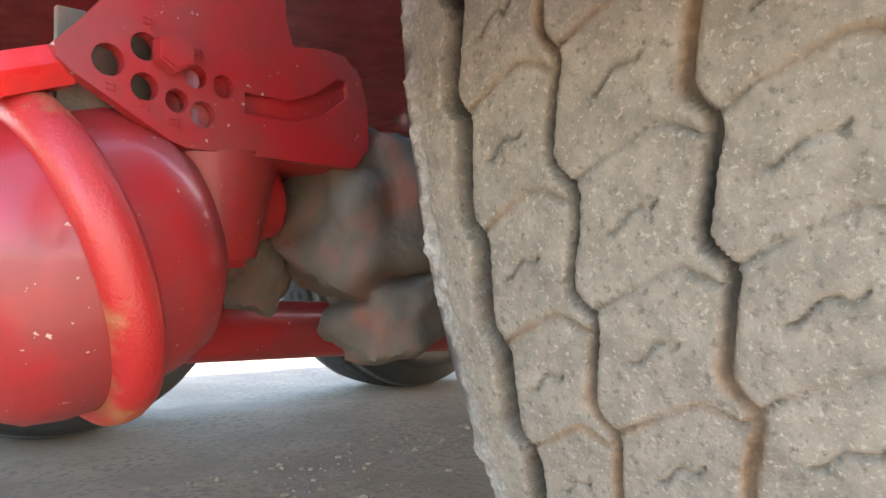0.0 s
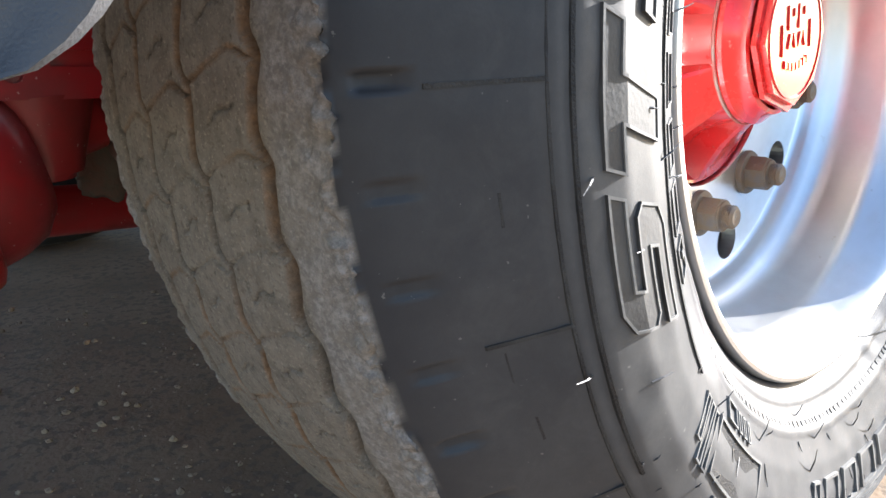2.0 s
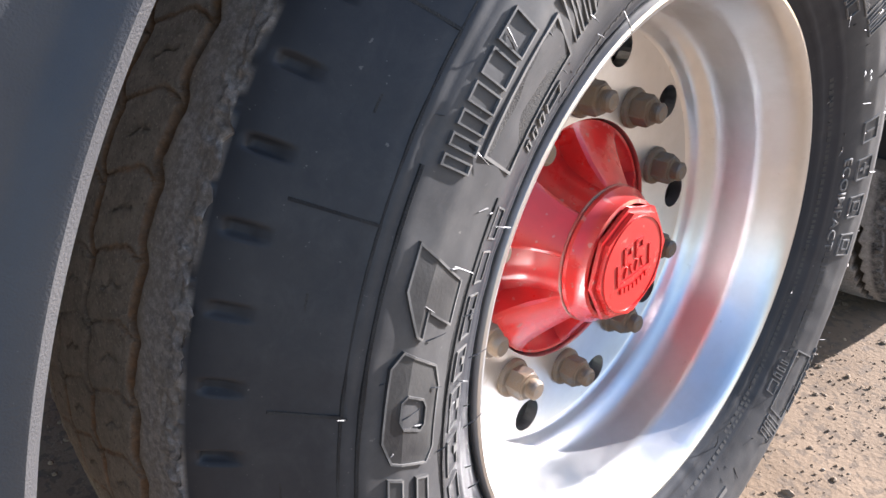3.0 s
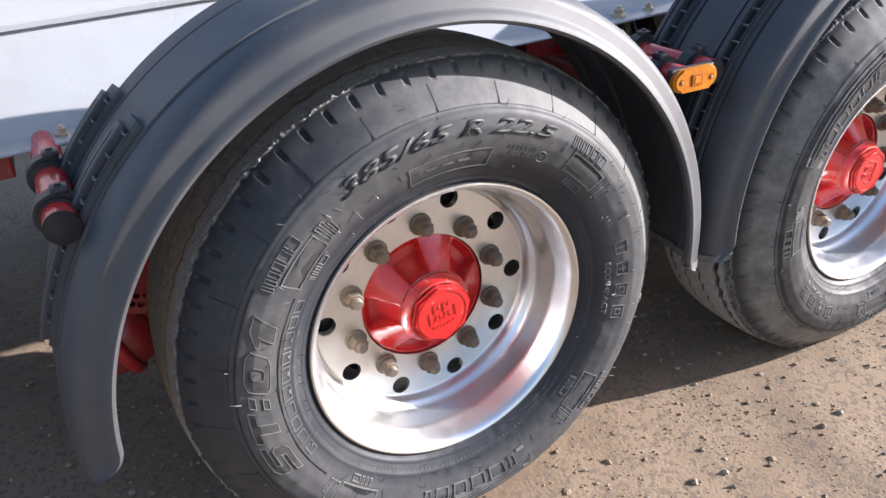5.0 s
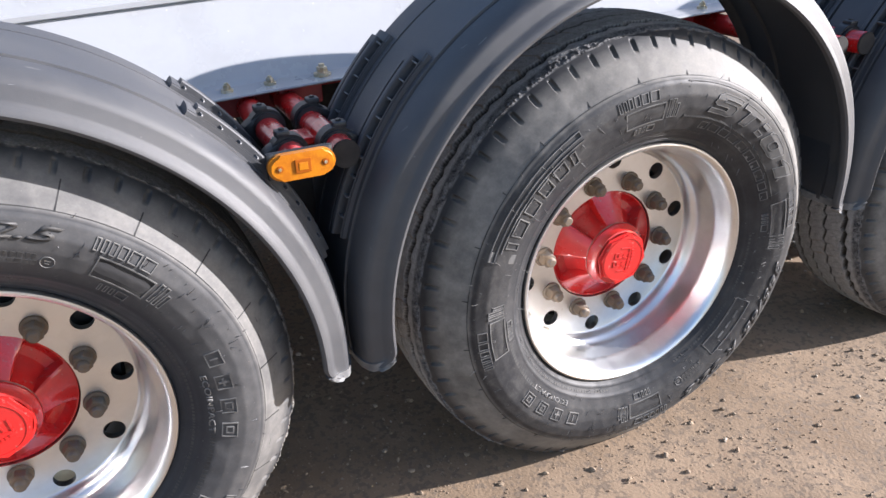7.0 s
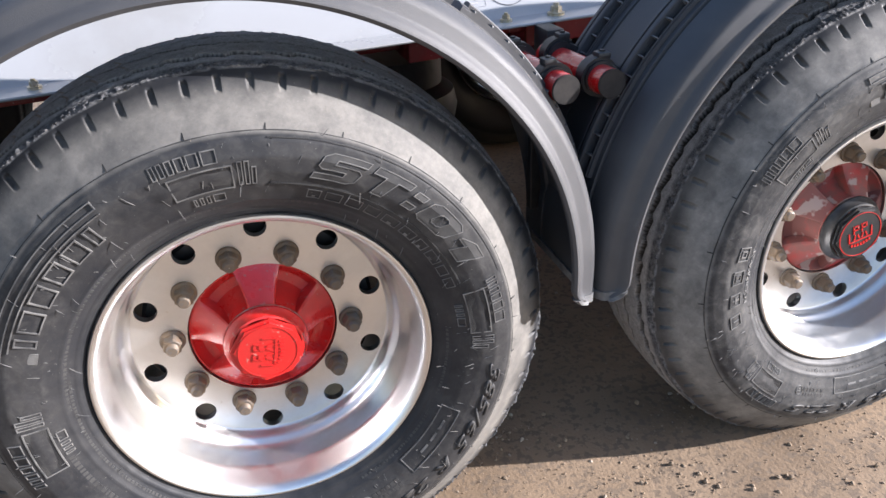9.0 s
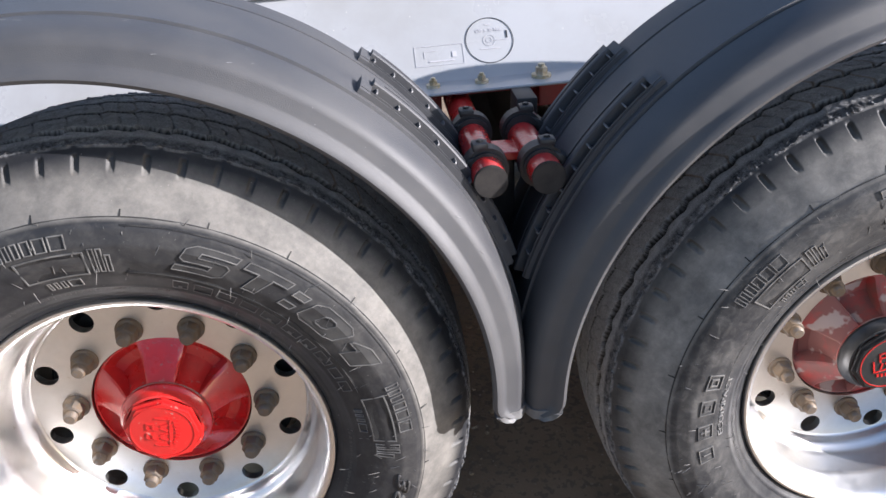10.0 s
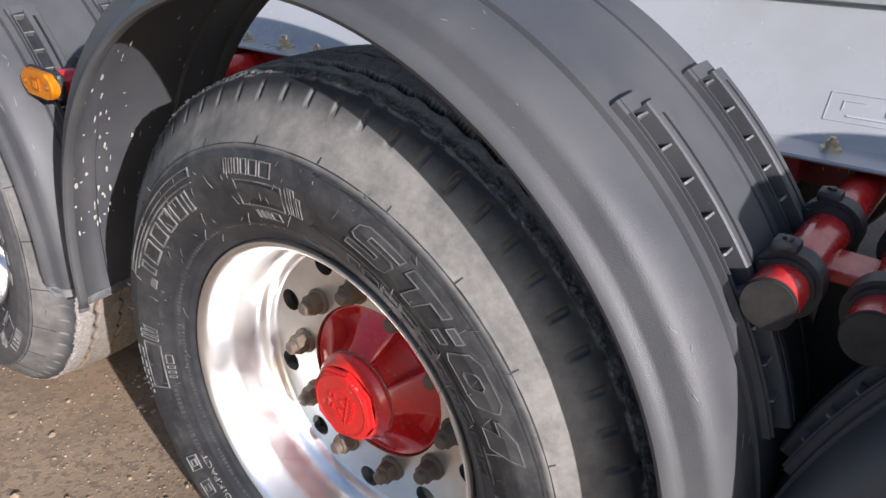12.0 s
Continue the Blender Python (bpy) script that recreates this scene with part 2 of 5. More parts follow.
def lathe(profile, steps=96, closed=False, start=0.0, end=360.0, axis="y"):
    """Turns (radius, y) points about the y axis."""
    bm = bmesh.new()
    full = abs(end - start) >= 360
    count = steps if full else steps + 1
    rings = []
    for i in range(count):
        a = radians(start + (end - start) * i / steps)
        rings.append([bm.verts.new((r * math.cos(a), y, r * math.sin(a))) for r, y in profile])
    n = len(profile)
    for i in range(steps):
        a, b = rings[i], rings[(i + 1) % count]
        for j in range(n if closed else n - 1):
            k = (j + 1) % n
            bm.faces.new((a[j], a[k], b[k], b[j]))
    if not full and closed:
        bm.faces.new(rings[0])
        bm.faces.new(rings[-1][::-1])
    bmesh.ops.remove_doubles(bm, verts=bm.verts, dist=1e-6)
    return bm


def box(size, at=(0, 0, 0), bevel=0.0, bm=None, turn=None):
    own = bm is None
    bm = bm or bmesh.new()
    m = Matrix.Translation(at) @ (turn or Matrix()) @ Matrix.Diagonal((*size, 1))
    made = bmesh.ops.create_cube(bm, size=1, matrix=m)["verts"]
    if bevel:
        edges = list({e for v in made for e in v.link_edges})
        bmesh.ops.bevel(bm, geom=edges, offset=bevel, segments=2, affect="EDGES", profile=0.6)
    return bm


def rod(a, b, radius, sides=24, bm=None, bevel=0.0, radius2=None):
    """A round bar from a to b."""
    bm = bm or bmesh.new()
    a, b = Vector(a), Vector(b)
    m = Matrix.Translation((a + b) / 2) @ (b - a).to_track_quat("Z", "Y").to_matrix().to_4x4()
    made = bmesh.ops.create_cone(bm, cap_ends=True, segments=sides, radius1=radius, radius2=radius if radius2 is None else radius2, depth=(b - a).length, matrix=m)["verts"]
    if bevel:
        edges = [e for e in {e for v in made for e in v.link_edges} if any(len(f.verts) > 4 for f in e.link_faces)]
        bmesh.ops.bevel(bm, geom=edges, offset=bevel, segments=2, affect="EDGES")
    return bm


def words(text, height, extrude=0.001, shear=0.0, width=None, bold=0.0):
    """A mesh of the text with the built-in font, centred on its length, on its base line."""
    curve = bpy.data.curves.new("words", "FONT")
    curve.body, curve.size, curve.extrude, curve.shear = text, 1.0, 0.0, shear
    curve.resolution_u, curve.offset = 3, bold
    holder = new("words", curve)
    bpy.context.view_layer.update()
    me = bpy.data.meshes.new_from_object(holder.evaluated_get(bpy.context.evaluated_depsgraph_get()))
    bpy.data.objects.remove(holder)
    bpy.data.curves.remove(curve)
    bm = bmesh.new()
    bm.from_mesh(me)
    bpy.data.meshes.remove(me)
    lo = Vector([min(v.co[i] for v in bm.verts) for i in range(3)])
    hi = Vector([max(v.co[i] for v in bm.verts) for i in range(3)])
    s = height / (hi.y - lo.y)
    sx = width / (hi.x - lo.x) if width else s
    for v in bm.verts:
        v.co = Vector(((v.co.x - (lo.x + hi.x) / 2) * sx, (v.co.y - lo.y) * s, 0))
    made = bmesh.ops.extrude_face_region(bm, geom=list(bm.faces))["geom"]
    for v in made:
        if isinstance(v, bmesh.types.BMVert):
            v.co.z += extrude
    return bm


TRAILER = empty("trailer", pose(0, 0, 0), "white trailer on red frame with polished wheels and grey mudguards", "trailer")


# ---- tyre ----
AXLE_Z = 0.51
TREAD_R, PITCH, COUNT = 0.526, 2 * math.pi * 0.526 / 68, 68
SIDE = [(0.286, 0.060), (0.294, 0.046), (0.304, 0.036), (0.318, 0.026), (0.336, 0.014), (0.360, 0.003), (0.385, -0.004), (0.410, -0.0065), (0.435, -0.001), (0.455, 0.012), (0.475, 0.030), (0.492, 0.045), (0.506, 0.058), (0.516, 0.070)]
SIDE_R, SIDE_Y = np.array([p[0] for p in SIDE]), np.array([p[1] for p in SIDE])
MIDDLE = 0.192


def side_y(r):
    return float(np.interp(r, SIDE_R, SIDE_Y))


def smooth_noise(rng, ns, ny, cells_s, cells_y):
    """Noise on a grid, periodic along its first side."""
    g = rng.random((cells_s, cells_y + 1))
    s, y = np.linspace(0, cells_s, ns, endpoint=False), np.linspace(0, cells_y - 1e-6, ny)
    i, j = s.astype(int), y.astype(int)
    fs, fy = (s - i)[:, None], (y - j)[None]
    fs, fy = fs * fs * (3 - 2 * fs), fy * fy * (3 - 2 * fy)
    i2 = (i + 1) % cells_s
    a, b, c, d = g[np.ix_(i, j)], g[np.ix_(i2, j)], g[np.ix_(i, j + 1)], g[np.ix_(i2, j + 1)]
    return (a * (1 - fs) + b * fs) * (1 - fy) + (c * (1 - fs) + d * fs) * fy


def tread_depth(s, y, rng, muddy, broader=1.0):
    """Depth of the tread pattern under its crown at arc length s and breadth y, how much mud lies there, and the groove
    shade to paint.
    """
    ns, ny = len(s), len(y)
    S, Y = np.meshgrid(s, y, indexing="ij")
    depth, mud, dark = np.zeros((ns, ny)), np.zeros((ns, ny)), np.zeros((ns, ny))

    def saw(p):
        f = p % 1.0
        return np.where(f < 0.72, f / 0.72 - 0.5, 0.5 * np.cos(math.pi * (f - 0.72) / 0.28))

    def bent(p):
        return sum(saw(p + k * 0.035) for k in range(-2, 3)) / 5

    wobble = (smooth_noise(rng, ns, ny, 260, 40) - 0.5) * 0.0016
    # centre, swing, half width, depth, place of the kink
    grooves = ((0.2800, 0.007, 0.0058, 0.0140, 0.42), (0.2300, 0.009, 0.0024, 0.0080, 0.08), (0.1750, 0.009, 0.0029, 0.0080, 0.75), (0.1130, 0.0075, 0.0043, 0.0140, 0.45))
    broad = smooth_noise(rng, ns, ny, 30, 2)
    ruts = []
    for c, amp, half, deep, kink in grooves:
        half = half * (1.0 + (broader - 1.0) * (2.0 if c < 0.12 else 0.4))
        centre = c + amp * bent(S / PITCH - kink) + (smooth_noise(rng, ns, ny, 90, 3) - 0.5) * 0.003
        ruts.append(centre)
        d = np.abs(Y - centre + wobble)
        inside = np.clip((half - d) / 0.0013, 0, 1)
        fill = np.clip((broad - 0.40) * 5, 0, 0.95) if c < 0.2 else np.clip((broad - 0.55) * 5, 0, 0.8) if c < 0.25 else np.clip((broad - 0.8) * 5, 0, 0.4)
        fill = fill * muddy
        depth = np.maximum(depth, inside * deep * (1 - 0.6 * fill))
        worn = np.clip((half + 0.0022 - d) / 0.0022, 0, 1)
        depth = np.maximum(depth, worn * worn * 0.0010)
        mud = np.maximum(mud, np.clip((half + 0.0016 - d) / 0.0022, 0, 1) * fill)
        # painted shade in the groove, weaker where mud fills it
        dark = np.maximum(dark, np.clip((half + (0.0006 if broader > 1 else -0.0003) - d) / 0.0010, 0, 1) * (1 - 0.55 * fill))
    # cross cuts that join the grooves, and short wavy cuts in each block
    for a in range(3):
        c1, c2, kink = grooves[a][0], grooves[a + 1][0], grooves[a][4]
        f = np.clip((c1 - Y) / (c1 - c2), 0, 1)
        arch = np.where(f < 0.72, (f / 0.72) ** 0.85, 1 - 0.32 * np.clip((f - 0.72) / 0.28, 0, 1) ** 1.6)
        shift = PITCH * (kink - 0.40 * arch) + wobble
        q = (S - shift) % PITCH
        d = np.minimum(q, PITCH - q)
        across = ((Y < ruts[a]) & (Y > ruts[a + 1])).astype(float)
        fade = 0.25 + 0.75 * np.abs(2 * f - 1) ** 1.3
        cut = across * np.clip((0.0006 + 0.0009 * fade * broader - d) / 0.0007, 0, 1)
        depth = np.maximum(depth, cut * 0.0042 * fade)
        mud = np.maximum(mud, across * np.clip((0.0026 - d) / 0.001, 0, 1) * np.clip((broad - 0.45) * 2, 0, 0.6))
        q = (S - shift - PITCH * (0.5 + 0.035 * np.sin(f * 22))) % PITCH
        q = np.minimum(q, PITCH - q)
        mid = np.abs(f - 0.5) < 0.20
        depth = np.maximum(depth, mid * np.clip((0.0011 - q) / 0.0007, 0, 1) * 0.0032)
    depth += (smooth_noise(rng, ns, ny, 800, 70) - 0.5) * 0.0007 + (smooth_noise(rng, ns, ny, 170, 18) - 0.5) * 0.0006
    return depth, np.clip(mud, 0, 1), dark


def tyre_mesh(name, ns, ny, side_steps, seed, muddy=1.0, deep=0.0, fringe=0.030):
    """One tyre: outer sidewall with shoulder notches, patterned tread with a frayed outer edge, inner sidewall."""
    rng = np.random.default_rng(seed)
    s = np.linspace(0, 2 * math.pi * TREAD_R, ns, endpoint=False)
    angle = s / TREAD_R
    y_t = np.linspace(SIDE_Y[-1], 2 * MIDDLE - SIDE_Y[-1], ny)
    depth, mud_t, groove_shade = tread_depth(s, y_t, rng, muddy, 1.0 if deep < 0.01 else 1.35)
    crown = TREAD_R - 0.0095 * (np.abs(y_t - MIDDLE) / 0.122) ** 2.6
    r_t = crown[None] - depth
    Y_t = np.repeat(y_t[None], ns, 0)
    # frayed, scrubbed edges: flakes stand proud, pits between them, a torn rim
    out = y_t - y_t[0]
    ins = y_t[-1] - y_t
    fray = np.clip(1 - (out - 0.006) / 0.012, 0, 1)[None] + np.clip(1 - (ins - 0.006) / 0.008, 0, 1)[None]
    coarse = smooth_noise(rng, ns, ny, max(20, ns // 6), max(4, ny // 4))
    sharp = smooth_noise(rng, ns, ny, max(40, ns // 3), max(6, ny // 2))
    rag = np.where(sharp > 0.5, sharp, sharp * 0.4) * 0.8 + coarse * 0.9 - 0.85
    r_t = r_t + fray * rag * (0.0034 if deep < 0.01 else 0.0028)
    tear = smooth_noise(rng, ns, 2, max(20, ns // 2), 1)[:, :1] * 0.5 + smooth_noise(rng, ns, 2, max(20, ns // 6), 1)[:, :1] * 0.45 + smooth_noise(rng, ns, 2, max(10, ns // 30), 1)[:, :1] * 0.5
    Y_t = Y_t - np.clip(1 - out / 0.013, 0, 1)[None] * (tear - 0.6) * (0.015 if deep < 0.01 else 0.010)
    Y_t = Y_t + np.clip(1 - ins / 0.010, 0, 1)[None] * (tear - 0.75) * 0.008
    rib = np.clip(1 - (out - fringe) / 0.008, 0, 1)[None] + np.clip(1 - (ins - 0.006) / 0.008, 0, 1)[None]
    fray_c = np.clip(rib * (0.8 + 0.5 * (coarse - 0.3)), 0, 1)
    # outer sidewall from the bead to the shoulder
    fine = np.linspace(0.292, 0.515, side_steps)
    r_s = np.sort(np.r_[[0.286], fine[1:]])
    y_s = np.interp(r_s, SIDE_R, SIDE_Y)
    k = np.array([0.25, 0.5, 0.25])
    y_s[1:-1] = np.convolve(y_s, k, "valid")
    Y_s = np.repeat(y_s[None], ns, 0)
    ridge = np.exp(-((r_s - 0.4455) / 0.0022) ** 2) * 0.0022 + np.exp(-((r_s - 0.333) / 0.002) ** 2) * 0.0014 + np.exp(-((r_s - 0.312) / 0.0018) ** 2) * 0.0018
    Y_s = Y_s - ridge[None]
    lot = 2 * math.pi * TREAD_R / 67
    q = (s[:, None] + lot * 0.3) % lot - lot / 2
    notch = np.clip((0.0054 - np.abs(q)) / 0.0020, 0, 1) * np.clip((0.0082 - np.abs(r_s - 0.4990)) / 0.0022, 0, 1)[None]
    if deep < 0.01:
        notch = notch * (0.7 + 0.3 * np.clip(np.sin(angle) * 1.5, 0, 1))[:, None]
    Y_s = Y_s + notch * 0.0085 * (0.45 + 0.9 * smooth_noise(rng, ns, 2, 40, 1)[:, :1])
    Y_s = Y_s + (smooth_noise(rng, ns, len(r_s), 120, 10) - 0.5) * 0.0012
    R_s = np.repeat(r_s[None], ns, 0)
    # inner sidewall, plain
    r_i, y_i = SIDE_R[::-1][1:], 2 * MIDDLE - SIDE_Y[::-1][1:]
    R = np.concatenate((R_s, r_t, np.repeat(r_i[None], ns, 0)), 1)
    Y = np.concatenate((Y_s, Y_t, np.repeat(y_i[None], ns, 0)), 1)
    # a less worn tyre stands higher beyond its sidewall band
    R = R + deep * np.clip((R - 0.452) / (TREAD_R - 0.452), 0, None)
    n = R.shape[1]
    co = np.empty((ns, n, 3))
    co[..., 0], co[..., 1], co[..., 2] = R * np.cos(angle)[:, None], Y, R * np.sin(angle)[:, None]
    i, j = np.meshgrid(np.arange(ns), np.arange(n - 1), indexing="ij")
    i2 = (i + 1) % ns
    faces = np.stack((i * n + j, i2 * n + j, i2 * n + j + 1, i * n + j + 1), -1).reshape(-1, 4)
    me = bpy.data.meshes.new(name)
    me.vertices.add(ns * n)
    me.vertices.foreach_set("co", co.ravel())
    me.loops.add(faces.size)
    me.loops.foreach_set("vertex_index", faces.ravel().astype(np.int32))
    me.polygons.add(len(faces))
    me.polygons.foreach_set("loop_start", np.arange(0, faces.size, 4, dtype=np.int32))
    me.polygons.foreach_set("loop_total", np.full(len(faces), 4, dtype=np.int32))
    zero_s, zero_i = np.zeros((ns, len(r_s))), np.zeros((ns, len(r_i)))
    edge = np.clip((smooth_noise(rng, ns, 2, ns // 8, 1)[:, :1] - 0.3) * 2, 0, 1)
    zero_s[:, -1:] = edge
    for key, value in (("tread", np.concatenate((zero_s, np.ones((ns, ny)), zero_i), 1)), ("mud", np.concatenate((zero_s * 0, mud_t, zero_i), 1)), ("groove", np.concatenate((zero_s * 0, groove_shade, zero_i), 1)), ("fray", np.concatenate((zero_s, fray_c, zero_i), 1))):
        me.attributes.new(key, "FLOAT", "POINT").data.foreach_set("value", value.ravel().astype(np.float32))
    me.update()
    me.validate()
    me.shade_smooth()
    return me


def on_side(bm, radius, at, lift=0.0):
    """Bends a flat mesh (x along, y outward, z its height) round the outer sidewall, reading clockwise, its base line at the radius."""
    for v in bm.verts:
        r = radius + v.co.y
        a = radians(at) - v.co.x / radius
        v.co = Vector((r * math.cos(a), side_y(r) + 0.0004 - v.co.z - lift, r * math.sin(a)))
    return bm


def arc_box(bm, a0, a1, r0, r1, height=0.0016):
    """A thin raised piece on the sidewall between two angles (degrees) and two radii."""
    steps = max(1, int(abs(a1 - a0) / 2.5))
    rings = []
    for i in range(steps + 1):
        a = radians(a0 + (a1 - a0) * i / steps)
        c, s_ = math.cos(a), math.sin(a)
        ring = []
        for r, h in ((r0, -0.001), (r0, height), (r1, height), (r1, -0.001)):
            ring.append(bm.verts.new((r * c, side_y(r) - h, r * s_)))
        rings.append(ring)
    for a, b in zip(rings, rings[1:]):
        for j in range(3):
            bm.faces.new((a[j], a[j + 1], b[j + 1], b[j]))
    bm.faces.new(rings[0][::-1])
    bm.faces.new(rings[-1])


def arc_frame(bm, a0, a1, r0, r1, line=0.0020, height=0.0018):
    """The outline of a field on the sidewall."""
    turn = math.degrees(line / ((r0 + r1) / 2))
    lo, hi = min(a0, a1), max(a0, a1)
    arc_box(bm, lo, hi, r0, r0 + line, height)
    arc_box(bm, lo, hi, r1 - line, r1, height)
    arc_box(bm, lo, lo + turn, r0 + line, r1 - line, height)
    arc_box(bm, hi - turn, hi, r0 + line, r1 - line, height)


def block_sign(bm, at):
    """The field of outlined bars that parts the inscriptions."""
    arc_frame(bm, at - 6.5, at + 7.5, 0.363, 0.402)
    for i, w in enumerate((1.0, 1.1, 1.3, 1.7, 2.3, 3.0)):
        start = at + 9.5 - sum((1.0, 1.1, 1.3, 1.7, 2.3, 3.0)[:i]) - 0.6 * i
        arc_frame(bm, start - w, start, 0.409, 0.430, 0.0013)
    for i in range(3):
        arc_frame(bm, at - 8.6 - i * 1.5, at - 7.5 - i * 1.5, 0.366, 0.406 if i < 2 else 0.396, 0.0014)
    for i, w in enumerate((0.8, 0.9, 1.0, 3.0)):
        start = at + 4.0 - (0, 1.5, 3.1, 4.8)[i]
        arc_frame(bm, start - w, start, 0.343, 0.357, 0.0012)


GLYPHS = {
    "S": (1.0, [[(0, 0), (0.85, 0), (1, 0.14), (1, 0.50), (0.88, 0.62), (0.34, 0.62), (0.34, 0.76), (1, 0.76), (1, 1), (0.15, 1), (0, 0.86), (0, 0.50), (0.12, 0.38), (0.66, 0.38), (0.66, 0.24), (0, 0.24)]]),
    "T": (0.95, [[(0.33, 0), (0.67, 0), (0.67, 0.72), (1, 0.72), (1, 1), (0, 1), (0, 0.72), (0.33, 0.72)]]),
    ":": (0.32, [[(0, 0.10), (1, 0.10), (1, 0.36), (0, 0.36)], [(0, 0.62), (1, 0.62), (1, 0.88), (0, 0.88)]]),
    "0": (1.05, [[(0.18, 0), (0.82, 0), (1, 0.16), (1, 0.84), (0.82, 1), (0.18, 1), (0, 0.84), (0, 0.16)], [(0.36, 0.34), (0.36, 0.66), (0.42, 0.73), (0.58, 0.73), (0.64, 0.66), (0.64, 0.34), (0.58, 0.27), (0.42, 0.27)]]),
    "1": (0.70, [[(0.36, 0), (1, 0), (1, 1), (0.42, 1), (0, 0.70), (0, 0.56), (0.36, 0.56)]]),
}


def shrunk(loop, d):
    """The closed line moved by d to its left."""
    out = []
    for n, p in enumerate(loop):
        a = (p - loop[n - 1]).normalized()
        b = (loop[(n + 1) % len(loop)] - p).normalized()
        na, nb = Vector((-a.y, a.x, 0)), Vector((-b.y, b.x, 0))
        m = na + nb
        out.append(p + m * (2 * d / max(m.length_squared, 1.0)))
    return out


def angular_words(text, height, width, extrude, lean):
    """Broad letters with cut corners and sloping flanks, centred on their length."""
    bm = bmesh.new()
    gap = 0.15
    total = sum(GLYPHS[c][0] for c in text) + gap * (len(text) - 1)
    k = width / total
    x = -total / 2
    for c in text:
        w, loops = GLYPHS[c]
        outer = [[Vector(((x + u * w) * k + lean * (v - 0.5) * height, v * height, 0)) for u, v in loop] for loop in loops]
        inner = [shrunk(loop, 0.0014) for loop in outer]
        rings = []
        for loops_at, z in ((outer, 0.0), (outer, extrude), (inner, extrude), (inner, extrude - 0.0009)):
            rings.append([[(p.x, p.y, z) for p in loop] for loop in loops_at])
        for step, (lower, upper) in enumerate(zip(rings, rings[1:])):
            for a, b in zip(lower, upper):
                for n in range(len(a)):
                    m = (n + 1) % len(a)
                    bm.faces.new([bm.verts.new(q) for q in (a[n], a[m], b[m], b[n])]).material_index = min(step, 1)
        flat = [q for loop in rings[3] for q in loop]
        for tri in tessellate_polygon([[Vector(q) for q in loop] for loop in rings[3]]):
            face = bm.faces.new([bm.verts.new(flat[n]) for n in tri])
            face.normal_update()
            if face.normal.z < 0:
                face.normal_flip()
        x += w + gap
    # cut finely, so that the letters follow the sidewall's curve
    for axis, count, size, first in ((1, 9, height, 0.0), (0, 26, width, -width / 2)):
        for n in range(1, count):
            co, no = [0, 0, 0], [0, 0, 0]
            co[axis], no[axis] = first + size * n / count, 1
            bmesh.ops.bisect_plane(bm, geom=list(bm.verts) + list(bm.edges) + list(bm.faces), plane_co=co, plane_no=no)
    return bm


